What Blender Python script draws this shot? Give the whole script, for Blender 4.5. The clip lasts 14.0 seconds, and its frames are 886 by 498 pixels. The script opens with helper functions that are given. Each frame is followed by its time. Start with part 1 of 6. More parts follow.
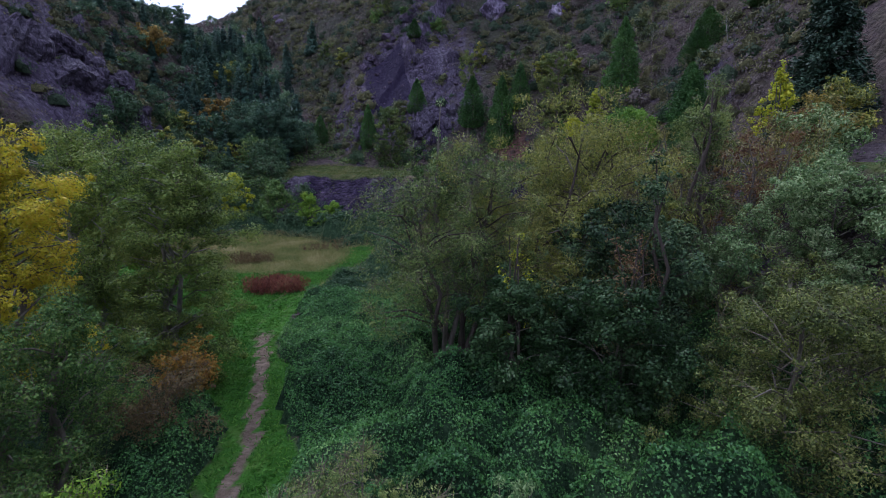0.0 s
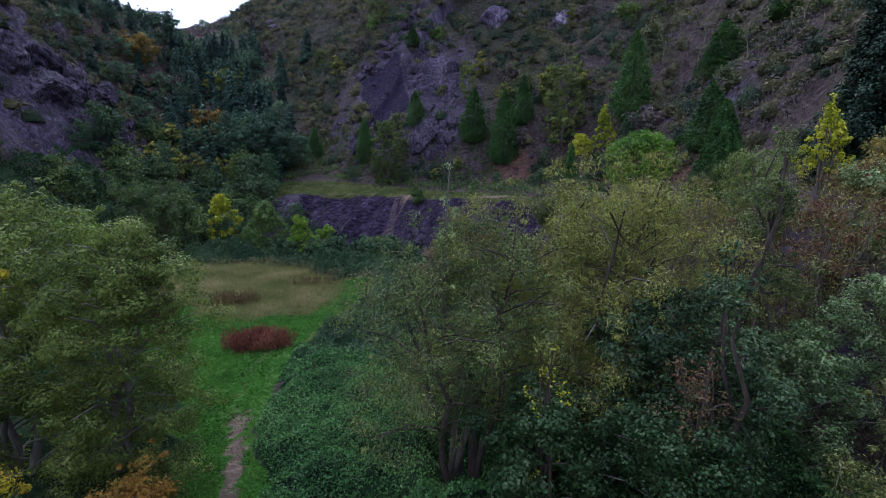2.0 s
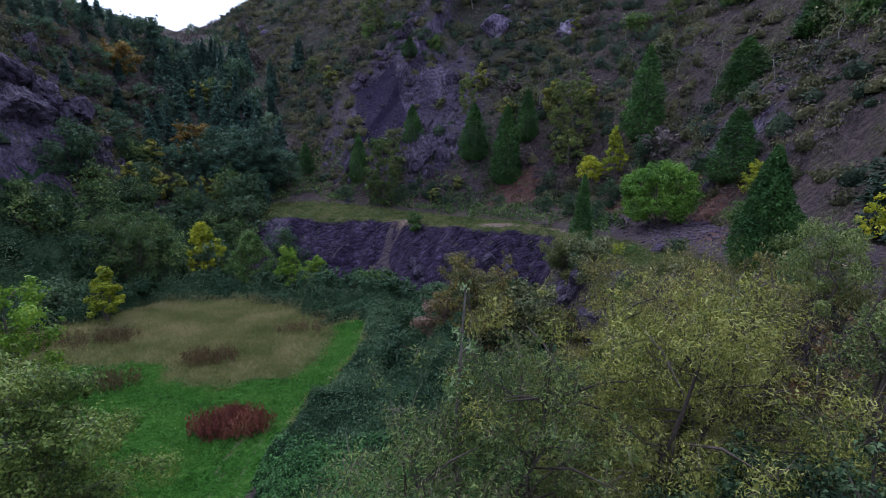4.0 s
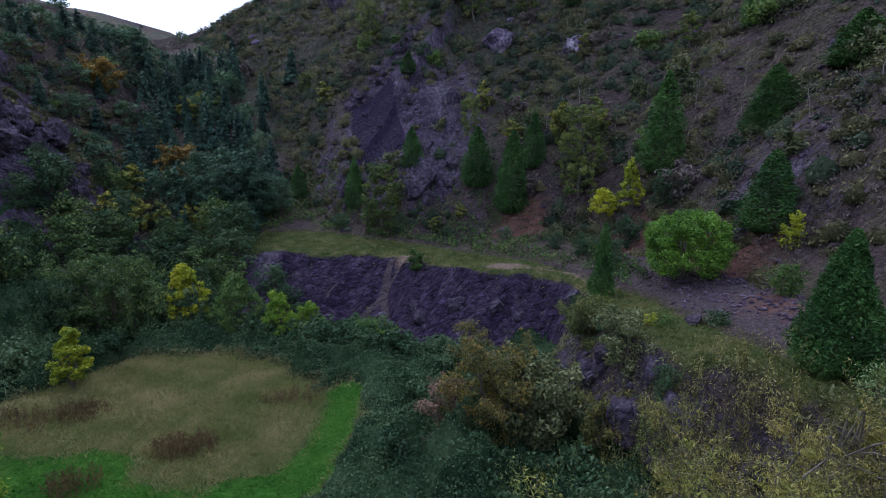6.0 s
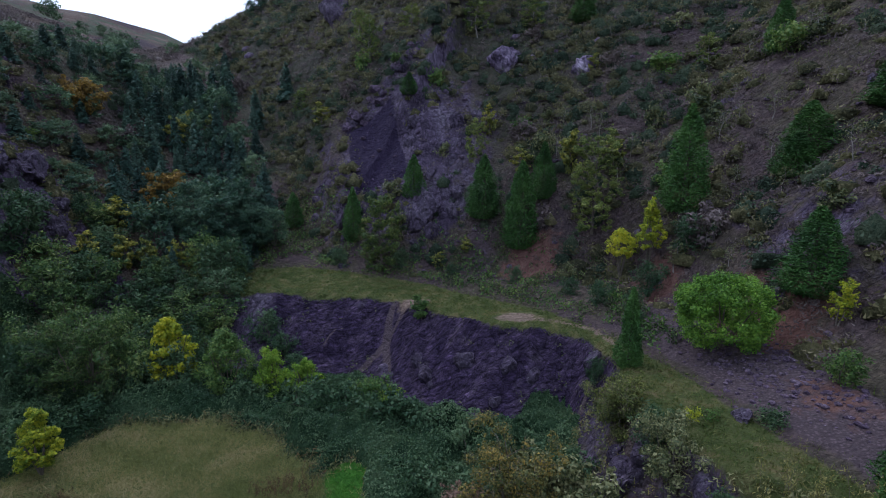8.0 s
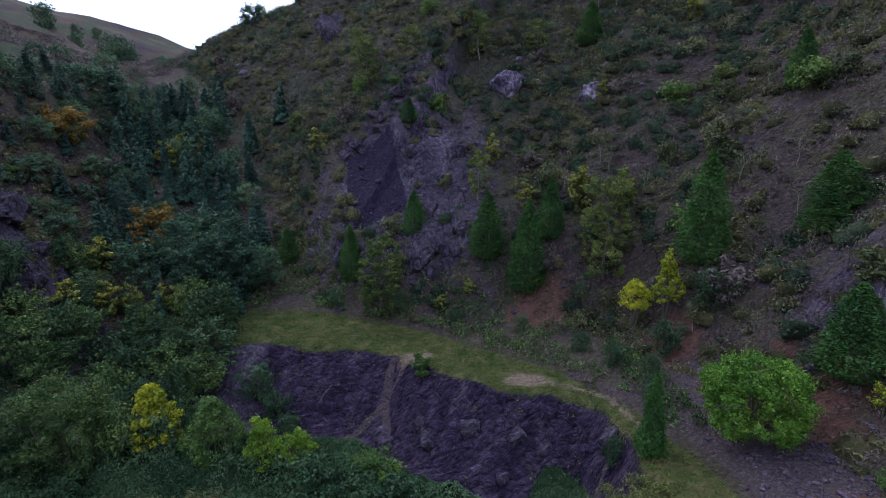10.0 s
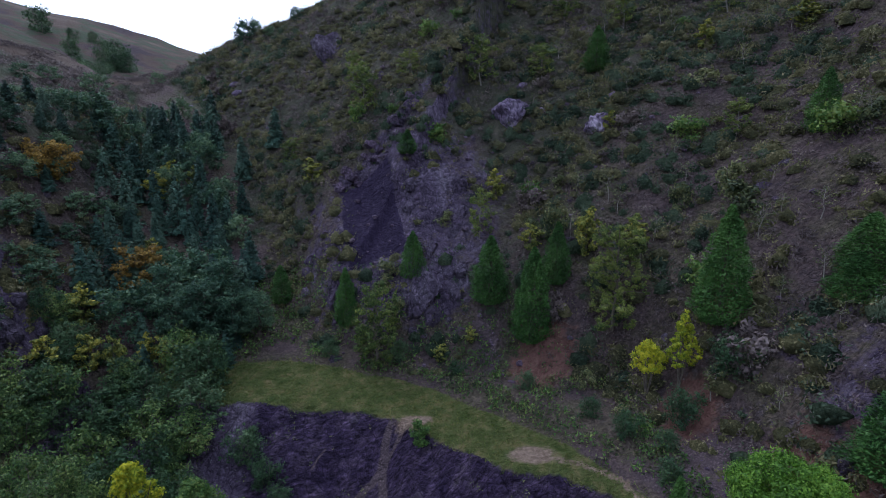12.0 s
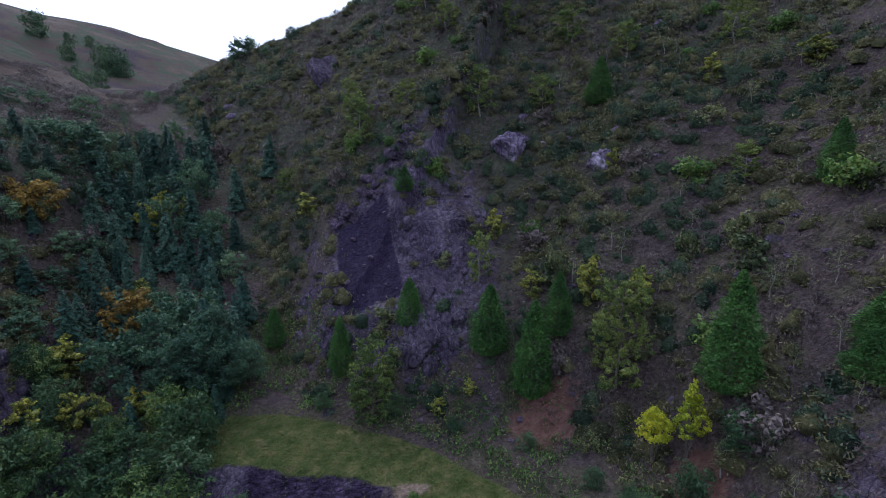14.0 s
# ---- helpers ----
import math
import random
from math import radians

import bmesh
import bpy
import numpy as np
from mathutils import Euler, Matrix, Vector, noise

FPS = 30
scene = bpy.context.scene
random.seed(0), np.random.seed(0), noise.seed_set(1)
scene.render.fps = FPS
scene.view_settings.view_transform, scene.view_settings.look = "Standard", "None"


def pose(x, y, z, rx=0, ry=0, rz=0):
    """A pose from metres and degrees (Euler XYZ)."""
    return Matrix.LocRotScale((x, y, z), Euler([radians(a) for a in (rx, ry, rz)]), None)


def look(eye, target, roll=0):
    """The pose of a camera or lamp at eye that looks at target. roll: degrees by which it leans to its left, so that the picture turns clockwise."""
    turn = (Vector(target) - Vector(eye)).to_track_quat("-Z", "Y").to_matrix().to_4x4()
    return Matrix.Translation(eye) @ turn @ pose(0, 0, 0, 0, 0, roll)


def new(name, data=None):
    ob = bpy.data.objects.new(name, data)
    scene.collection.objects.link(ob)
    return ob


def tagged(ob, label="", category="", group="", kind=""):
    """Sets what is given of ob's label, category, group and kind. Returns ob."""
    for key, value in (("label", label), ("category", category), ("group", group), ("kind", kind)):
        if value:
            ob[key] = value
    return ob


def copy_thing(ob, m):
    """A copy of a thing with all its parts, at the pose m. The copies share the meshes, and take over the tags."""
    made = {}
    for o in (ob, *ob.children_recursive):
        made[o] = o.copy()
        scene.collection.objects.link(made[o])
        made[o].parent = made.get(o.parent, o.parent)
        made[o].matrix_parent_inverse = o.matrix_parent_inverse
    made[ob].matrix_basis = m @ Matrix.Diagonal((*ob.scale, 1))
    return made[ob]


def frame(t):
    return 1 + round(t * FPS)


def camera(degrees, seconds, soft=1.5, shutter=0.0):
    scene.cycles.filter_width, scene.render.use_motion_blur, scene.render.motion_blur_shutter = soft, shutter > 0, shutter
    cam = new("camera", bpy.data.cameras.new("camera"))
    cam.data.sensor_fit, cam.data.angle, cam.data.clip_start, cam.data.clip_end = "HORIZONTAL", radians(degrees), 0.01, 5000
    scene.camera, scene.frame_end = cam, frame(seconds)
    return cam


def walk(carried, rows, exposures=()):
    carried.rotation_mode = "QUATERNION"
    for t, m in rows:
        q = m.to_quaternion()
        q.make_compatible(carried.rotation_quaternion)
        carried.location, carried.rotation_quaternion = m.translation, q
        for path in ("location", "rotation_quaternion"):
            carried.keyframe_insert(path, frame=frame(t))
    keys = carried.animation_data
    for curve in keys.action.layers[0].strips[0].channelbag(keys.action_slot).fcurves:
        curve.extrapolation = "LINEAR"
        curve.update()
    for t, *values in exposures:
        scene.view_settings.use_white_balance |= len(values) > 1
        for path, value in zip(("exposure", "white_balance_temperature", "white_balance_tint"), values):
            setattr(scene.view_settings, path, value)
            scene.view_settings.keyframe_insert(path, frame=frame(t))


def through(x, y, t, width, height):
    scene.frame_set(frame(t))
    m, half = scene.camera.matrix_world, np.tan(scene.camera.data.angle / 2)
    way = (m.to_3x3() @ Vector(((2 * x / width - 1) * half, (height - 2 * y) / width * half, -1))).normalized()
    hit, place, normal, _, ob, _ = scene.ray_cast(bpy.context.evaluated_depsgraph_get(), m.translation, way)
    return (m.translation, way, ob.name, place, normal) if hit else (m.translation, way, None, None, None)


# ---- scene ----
cam = camera(85.1, 14.0, soft=0.75)
METRES, EYE, TILT, LEAN, TURN = 36.0, 8.5, -11.0, 0.0, 0.0
ROWS = [
    (0.0, 0.0, 0.0, 0.0, 0.0, 0.0, -0.0),
    (0.5, -0.0019, 0.0206, 0.0168, -0.04, 0.05, -0.02),
    (1.0, -0.0042, 0.042, 0.035, -0.14, 0.04, -0.05),
    (1.5, -0.0065, 0.0642, 0.0551, -0.23, 0.03, -0.06),
    (2.0, -0.0097, 0.0872, 0.0755, -0.34, 0.02, -0.07),
    (2.5, -0.0115, 0.1117, 0.096, -0.48, 0.01, -0.08),
    (3.0, -0.013, 0.1379, 0.1162, -0.58, 0.01, -0.11),
    (5.5, -0.033, 0.2646, 0.2428, -1.28, -0.02, -0.12),
    (6.0, -0.0378, 0.2902, 0.2707, -1.39, -0.05, -0.13),
    (6.5, -0.044, 0.315, 0.2985, -1.49, -0.09, -0.1),
    (7.0, -0.05, 0.3389, 0.3271, -1.6, -0.12, -0.08),
    (7.5, -0.0557, 0.3614, 0.3571, -1.72, -0.18, -0.03),
    (8.0, -0.0598, 0.3827, 0.3883, -1.79, -0.2, -0.02),
    (10.5, -0.0681, 0.4762, 0.5493, -1.97, -0.43, 0.08),
    (11.0, -0.0687, 0.4944, 0.5825, -1.99, -0.47, 0.09),
    (11.5, -0.0675, 0.5131, 0.6159, -1.98, -0.5, 0.1),
    (12.0, -0.066, 0.5306, 0.6502, -1.98, -0.55, 0.1),
    (12.5, -0.0639, 0.5465, 0.685, -1.99, -0.64, 0.13),
    (13.0, -0.0614, 0.5597, 0.7193, -2.0, -0.68, 0.13),
    (13.5, -0.06, 0.5703, 0.7544, -2.04, -0.75, 0.12),
    (14.0, -0.0583, 0.5793, 0.7894, -2.01, -0.79, 0.14),
]
walk(cam, [(t, pose(0, 0, EYE, TILT, LEAN, TURN) @ pose(METRES * x, METRES * y, METRES * z, 90 + pitch, roll, yaw)) for t, x, y, z, yaw, pitch, roll in ROWS],
     [(0.0, 0.68, 5480, 14), (3.0, 0.68, 5460, 14), (6.0, 0.54, 5500, 11), (10.5, 0.50, 5560, 9), (14.0, 0.55, 5520, 9)])

# ---- light ----
world = bpy.data.worlds.new("overcast_evening")
scene.world = world
world.use_nodes = True
wn, wl = world.node_tree.nodes, world.node_tree.links
bg = wn["Background"]
sky = wn.new("ShaderNodeTexSky")
sky.sky_type, sky.sun_disc = "NISHITA", False
SUN_AZ, SUN_EL = -40.0, 52.0
sky.sun_elevation, sky.sun_rotation = radians(SUN_EL), radians(SUN_AZ)
sky.air_density, sky.dust_density = 1.0, 3.0
cloud = wn.new("ShaderNodeMix")
cloud.data_type, cloud.blend_type = "RGBA", "MIX"
cloud.inputs[0].default_value = 0.72
# cloud cover: brighter overhead than at the skyline
way = wn.new("ShaderNodeTexCoord")
split = wn.new("ShaderNodeSeparateXYZ")
wl.new(way.outputs["Generated"], split.inputs[0])
high = wn.new("ShaderNodeMapRange")
high.inputs["From Min"].default_value, high.inputs["From Max"].default_value = 0.0, 1.0
high.inputs["To Min"].default_value, high.inputs["To Max"].default_value = 1.0, 1.65
wl.new(split.outputs["Z"], high.inputs["Value"])
veil = wn.new("ShaderNodeVectorMath")
veil.operation = "SCALE"
veil.inputs[0].default_value = (9.3, 9.6, 11.2)
wl.new(high.outputs[0], veil.inputs["Scale"])
wl.new(veil.outputs[0], cloud.inputs[7])
wl.new(sky.outputs[0], cloud.inputs[6])
wl.new(cloud.outputs[2], bg.inputs[0])
bg.inputs[1].default_value = 0.10
sun = new("sun", bpy.data.lights.new("sun", "SUN"))
sun.data.energy, sun.data.angle, sun.data.color = 0.9, radians(30), (1.0, 0.95, 0.9)
sun.matrix_world = look((0, 0, 0), (-math.sin(radians(SUN_AZ)) * math.cos(radians(SUN_EL)), -math.cos(radians(SUN_AZ)) * math.cos(radians(SUN_EL)), -math.sin(radians(SUN_EL))))


# ---- materials ----
def material(name):
    m = bpy.data.materials.new(name)
    m.use_nodes = True
    nt = m.node_tree
    return m, nt, nt.nodes["Principled BSDF"]


def node(nt, kind, **values):
    n = nt.nodes.new("ShaderNode" + kind)
    for key, v in values.items():
        n.inputs[key.replace("_", " ")].default_value = v
    return n


def ramp(nt, fac, stops):
    r = nt.nodes.new("ShaderNodeValToRGB")
    e = r.color_ramp.elements
    while len(e) < len(stops):
        e.new(0.5)
    for el, (p, c) in zip(e, stops):
        el.position, el.color = p, (*c, 1) if len(c) == 3 else c
    nt.links.new(fac, r.inputs[0])
    return r.outputs[0]


def mix(nt, fac, a, b, kind="MIX"):
    m = nt.nodes.new("ShaderNodeMix")
    m.data_type, m.blend_type = "RGBA", kind
    for sock, v in ((m.inputs[0], fac), (m.inputs[6], a), (m.inputs[7], b)):
        if isinstance(v, (int, float)):
            sock.default_value = v
        elif isinstance(v, tuple):
            sock.default_value = (*v, 1)
        else:
            nt.links.new(v, sock)
    return m.outputs[2]


def calc(nt, op, a, b=0.0, c=None):
    m = nt.nodes.new("ShaderNodeMath")
    m.operation = op
    m.use_clamp = op in ("MULTIPLY_ADD",)
    for sock, v in zip(m.inputs, (a, b) if c is None else (a, b, c)):
        if isinstance(v, (int, float)):
            sock.default_value = v
        else:
            nt.links.new(v, sock)
    return m.outputs[0]


def noisy(nt, scale, detail=4.0, rough=0.55, stretch=None):
    co = nt.nodes.new("ShaderNodeNewGeometry").outputs["Position"]
    if stretch:
        mp = nt.nodes.new("ShaderNodeMapping")
        mp.inputs["Scale"].default_value = stretch
        nt.links.new(co, mp.inputs[0])
        co = mp.outputs[0]
    n = node(nt, "TexNoise", Scale=scale, Detail=detail, Roughness=rough)
    nt.links.new(co, n.inputs["Vector"])
    return n.outputs[0]


def bump(nt, bsdf, height, strength, distance):
    b = node(nt, "Bump", Strength=strength, Distance=distance)
    nt.links.new(height, b.inputs["Height"])
    nt.links.new(b.outputs[0], bsdf.inputs["Normal"])


def leaf_material(name, cols, through=0.22, rough=0.55, patch=0.45, individual=0.25, single=0.65):
    """Leaves: a colour for each leaf, drifting from bough to bough, and some light through the blade."""
    m, nt, p = material(name)
    rnd = nt.nodes.new("ShaderNodeNewGeometry").outputs["Random Per Island"]
    drift = noisy(nt, patch, 3.0)
    obj = nt.nodes.new("ShaderNodeObjectInfo").outputs["Random"]
    f = calc(nt, "ADD", calc(nt, "MULTIPLY_ADD", rnd, single, 0.475 - 0.5 * single), calc(nt, "MULTIPLY", calc(nt, "SUBTRACT", drift, 0.5), 1.2))
    f = calc(nt, "ADD", f, calc(nt, "MULTIPLY", calc(nt, "SUBTRACT", obj, 0.5), individual))
    n = len(cols)
    col = ramp(nt, f, [((i + 0.2) / n, c) for i, c in enumerate(cols)])
    nt.links.new(col, p.inputs["Base Color"])
    p.inputs["Roughness"].default_value = rough
    p.inputs["Specular IOR Level"].default_value = 0.16
    t = node(nt, "BsdfTranslucent")
    nt.links.new(mix(nt, 1.0, col, (0.9, 1.0, 0.6), "MULTIPLY"), t.inputs[0])
    ms = node(nt, "MixShader", Fac=through)
    nt.links.new(p.outputs[0], ms.inputs[1])
    nt.links.new(t.outputs[0], ms.inputs[2])
    nt.links.new(ms.outputs[0], nt.nodes["Material Output"].inputs[0])
    return m


def cracks(nt, scale, turn, stretch):
    """Distance to the nearest joint between broken blocks, on a warped lattice."""
    co = nt.nodes.new("ShaderNodeNewGeometry").outputs["Position"]
    w = node(nt, "TexNoise", Scale=0.9, Detail=4.0)
    nt.links.new(co, w.inputs["Vector"])
    off = nt.nodes.new("ShaderNodeVectorMath")
    off.operation = "SCALE"
    off.inputs["Scale"].default_value = 1.1
    nt.links.new(w.outputs["Color"], off.inputs[0])
    add = nt.nodes.new("ShaderNodeVectorMath")
    nt.links.new(co, add.inputs[0])
    nt.links.new(off.outputs[0], add.inputs[1])
    mp = nt.nodes.new("ShaderNodeMapping")
    mp.inputs["Rotation"].default_value, mp.inputs["Scale"].default_value = turn, stretch
    nt.links.new(add.outputs[0], mp.inputs[0])
    v = node(nt, "TexVoronoi", Scale=scale)
    v.feature = "DISTANCE_TO_EDGE"
    nt.links.new(mp.outputs[0], v.inputs["Vector"])
    return v.outputs["Distance"]


def rock_colour(nt):
    n1 = noisy(nt, 0.3, 5.0, 0.6)
    n2 = noisy(nt, 2.6, 8.0, 0.72, (1.0, 1.0, 0.4))
    base = ramp(nt, n1, [(0.28, (0.038, 0.029, 0.047)), (0.48, (0.069, 0.053, 0.083)), (0.62, (0.100, 0.082, 0.114)), (0.75, (0.15, 0.132, 0.16))])
    base = mix(nt, 0.85, base, ramp(nt, n2, [(0.34, (0.3, 0.28, 0.34)), (0.46, (0.8, 0.8, 0.8)), (0.55, (1.1, 1.1, 1.1)), (0.68, (2.0, 1.95, 1.95))]), "MULTIPLY")
    joints = ramp(nt, cracks(nt, 0.9, (0.5, 0.4, 0.3), (1.0, 1.7, 0.7)), [(0.0, (0.35, 0.33, 0.38)), (0.06, (1, 1, 1))])
    base = mix(nt, 0.8, base, joints, "MULTIPLY")
    lichen = ramp(nt, noisy(nt, 5.0, 3.0, 0.7), [(0.60, (0, 0, 0)), (0.70, (1, 1, 1))])
    return mix(nt, calc(nt, "MULTIPLY", lichen, 0.35), base, (0.30, 0.29, 0.31))


def rock_bump(nt, p, strength=0.9):
    h1 = calc(nt, "MINIMUM", cracks(nt, 0.9, (0.5, 0.4, 0.3), (1.0, 1.7, 0.7)), 0.25)
    h2 = calc(nt, "MINIMUM", cracks(nt, 2.7, (0.2, 0.7, 0.1), (1.0, 1.3, 0.7)), 0.15)
    h = calc(nt, "ADD", calc(nt, "MULTIPLY", h1, 1.6), h2)
    h = calc(nt, "ADD", h, calc(nt, "MULTIPLY", noisy(nt, 3.0, 8.0, 0.7), 0.8))
    bump(nt, p, h, strength, 0.6)


def rock_material(name, tint=(1, 1, 1)):
    m, nt, p = material(name)
    nt.links.new(mix(nt, 1.0, rock_colour(nt), tint, "MULTIPLY"), p.inputs["Base Color"])
    p.inputs["Roughness"].default_value = 0.85
    p.inputs["Specular IOR Level"].default_value = 0.15
    rock_bump(nt, p)
    return m


def ground_material():
    """Soil, moss and heath, rock, stony debris, lush and dry turf and bare paths, laid out by the plan."""
    m, nt, p = material("ground")

    def mask(name, soft=0.5, scale=1.2):
        a = nt.nodes.new("ShaderNodeAttribute")
        a.attribute_name = name
        v = calc(nt, "ADD", a.outputs["Fac"], calc(nt, "MULTIPLY", calc(nt, "SUBTRACT", noisy(nt, scale, 5.0, 0.65), 0.5), soft * 1.6))
        return ramp(nt, v, [(0.38, (0, 0, 0)), (0.62, (1, 1, 1))])
    heath = ramp(nt, noisy(nt, 0.22, 6.0, 0.62), [(0.3, (0.042, 0.033, 0.038)), (0.45, (0.064, 0.048, 0.049)), (0.58, (0.058, 0.051, 0.038)), (0.75, (0.094, 0.072, 0.066))])
    heath = mix(nt, 0.8, heath, ramp(nt, noisy(nt, 3.4, 8.0, 0.75), [(0.34, (0.45, 0.43, 0.45)), (0.48, (0.9, 0.9, 0.9)), (0.64, (1.8, 1.7, 1.6))]), "MULTIPLY")
    moss = ramp(nt, noisy(nt, 0.5, 7.0, 0.7), [(0.32, (0.026, 0.030, 0.022)), (0.5, (0.046, 0.050, 0.034)), (0.66, (0.074, 0.070, 0.050))])
    heath = mix(nt, calc(nt, "MULTIPLY", mask("moss", 0.9, 0.25), 0.8), heath, moss)
    slab = ramp(nt, noisy(nt, 1.6, 7.0, 0.65, (1.6, 1.0, 0.35)), [(0.3, (0.014, 0.010, 0.024)), (0.55, (0.025, 0.018, 0.039)), (0.75, (0.048, 0.038, 0.062))])
    col = mix(nt, mask("moor", 0.3, 0.02), heath, ramp(nt, noisy(nt, 0.018, 6.0, 0.6), [(0.38, (0.034, 0.025, 0.031)), (0.45, (0.056, 0.038, 0.031)), (0.50, (0.032, 0.048, 0.028)), (0.55, (0.062, 0.043, 0.034)), (0.62, (0.080, 0.062, 0.052))]))
    col = mix(nt, mask("rock", 0.75, 0.8), col, rock_colour(nt))
    col = mix(nt, mask("slab", 0.3, 1.5), col, slab)
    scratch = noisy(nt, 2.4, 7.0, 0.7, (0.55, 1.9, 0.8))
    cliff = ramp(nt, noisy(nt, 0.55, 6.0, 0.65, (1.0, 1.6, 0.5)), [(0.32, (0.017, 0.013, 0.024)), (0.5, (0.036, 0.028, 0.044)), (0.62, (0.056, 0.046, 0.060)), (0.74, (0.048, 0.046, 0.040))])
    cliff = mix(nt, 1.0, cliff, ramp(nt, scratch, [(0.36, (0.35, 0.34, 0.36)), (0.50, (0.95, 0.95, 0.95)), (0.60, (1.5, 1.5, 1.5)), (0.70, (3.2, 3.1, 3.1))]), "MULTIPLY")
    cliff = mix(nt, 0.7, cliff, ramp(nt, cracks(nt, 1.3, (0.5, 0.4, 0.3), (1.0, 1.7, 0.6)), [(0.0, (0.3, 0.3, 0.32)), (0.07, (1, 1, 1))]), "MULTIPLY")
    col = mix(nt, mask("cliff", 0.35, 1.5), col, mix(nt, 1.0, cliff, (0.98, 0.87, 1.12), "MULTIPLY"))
    stones = node(nt, "TexVoronoi", Scale=6.0)
    nt.links.new(nt.nodes.new("ShaderNodeNewGeometry").outputs["Position"], stones.inputs["Vector"])
    scree = mix(nt, 0.8, (0.092, 0.070, 0.078), ramp(nt, stones.outputs["Distance"], [(0.1, (1.4, 1.35, 1.4)), (0.5, (0.6, 0.6, 0.6))]), "MULTIPLY")
    col = mix(nt, mask("scree", 0.5), col, scree)
    col = mix(nt, mask("earth", 0.6), col, ramp(nt, noisy(nt, 1.5, 5.0), [(0.3, (0.085, 0.042, 0.036)), (0.7, (0.14, 0.080, 0.066))]))
    turf = ramp(nt, noisy(nt, 1.1, 5.0, 0.65), [(0.3, (0.028, 0.086, 0.011)), (0.5, (0.043, 0.122, 0.015)), (0.72, (0.08, 0.145, 0.028))])
    col = mix(nt, mask("bench", 0.5, 0.7), col, ramp(nt, noisy(nt, 0.8, 5.0, 0.65), [(0.3, (0.032, 0.05, 0.013)), (0.5, (0.066, 0.076, 0.026)), (0.7, (0.13, 0.11, 0.052))]))
    col = mix(nt, mask("dry", 0.5, 0.5), col, ramp(nt, noisy(nt, 0.9, 5.0, 0.7), [(0.3, (0.052, 0.076, 0.022)), (0.5, (0.092, 0.110, 0.036)), (0.7, (0.15, 0.145, 0.062))]))
    col = mix(nt, mask("lush", 0.4, 0.7), col, turf)
    col = mix(nt, mask("path", 0.45, 2.0), col, ramp(nt, noisy(nt, 3.0, 5.0), [(0.3, (0.10, 0.072, 0.054)), (0.7, (0.22, 0.165, 0.13))]))
    nt.links.new(col, p.inputs["Base Color"])
    p.inputs["Roughness"].default_value = 0.9
    p.inputs["Specular IOR Level"].default_value = 0.08
    rock_bump(nt, p, 0.8)
    return m


def bark_material(name, a, b):
    m, nt, p = material(name)
    nt.links.new(ramp(nt, noisy(nt, 6.0, 5.0, 0.65, (1, 1, 0.3)), [(0.3, a), (0.7, b)]), p.inputs["Base Color"])
    p.inputs["Roughness"].default_value = 0.85
    p.inputs["Specular IOR Level"].default_value = 0.15
    bump(nt, p, noisy(nt, 14.0, 4.0), 0.6, 0.03)
    return m


GROUND = ground_material()
ROCK = rock_material("purple_rock")
PALE_ROCK = rock_material("pale_rock", (2.3, 2.3, 2.3))
STONE = rock_material("scree_stone", (1.25, 1.15, 1.15))
BARK = bark_material("grey_brown_bark", (0.06, 0.05, 0.04), (0.16, 0.14, 0.12))
PALE_BARK = bark_material("pale_bark", (0.10, 0.09, 0.08), (0.26, 0.24, 0.22))
DARK_BARK = bark_material("dark_bark", (0.035, 0.028, 0.024), (0.09, 0.07, 0.06))
TWIG = bark_material("pale_twig", (0.06, 0.05, 0.035), (0.16, 0.135, 0.095))
L_WILLOW = leaf_material("willow_leaf", [(0.03154, 0.04614, 0.01318), (0.08198, 0.105, 0.0283), (0.1513, 0.1665, 0.03823), (0.2522, 0.2497, 0.04568), (0.2866, 0.283, 0.08446)])
L_GOLD = leaf_material("golden_willow_leaf", [(0.03168, 0.03974, 0.01663), (0.0792, 0.08611, 0.03087), (0.1478, 0.138, 0.04156), (0.2482, 0.2098, 0.05344), (0.3485, 0.2981, 0.095)])
L_SALLOW = leaf_material("sallow_leaf", [(0.0254, 0.0453, 0.0152), (0.0634, 0.0956, 0.0274), (0.1204, 0.1662, 0.0457), (0.1965, 0.2327, 0.0686), (0.245, 0.265, 0.0962)])
L_BIRCH = leaf_material("birch_leaf", [(0.02549, 0.04644, 0.0136), (0.0639, 0.09819, 0.02401), (0.1105, 0.1637, 0.03868), (0.1745, 0.225, 0.04718), (0.2122, 0.2518, 0.06003)])
L_YELLOW = leaf_material("yellow_leaf", [(0.2208, 0.206, 0.025), (0.3864, 0.3502, 0.03), (0.506, 0.4429, 0.03), (0.46, 0.3296, 0.03)], 0.4)
L_LIME = leaf_material("yellow_green_leaf", [(0.1012, 0.15, 0.018), (0.2116, 0.26, 0.0225), (0.3404, 0.36, 0.0252), (0.46, 0.43, 0.027)], 0.4)
L_ORANGE = leaf_material("orange_leaf", [(0.1275, 0.0744, 0.0319), (0.2762, 0.1381, 0.0319), (0.4462, 0.2338, 0.0425), (0.3187, 0.2338, 0.0638)], 0.35)
L_RUSSET = leaf_material("russet_leaf", [(0.072, 0.038, 0.0285), (0.1368, 0.07125, 0.038), (0.1872, 0.114, 0.057), (0.144, 0.1425, 0.0665)], 0.3)
L_GREEN = leaf_material("green_leaf", [(0.03, 0.06, 0.02), (0.055, 0.11, 0.03), (0.10, 0.17, 0.045), (0.17, 0.22, 0.06)], 0.35)
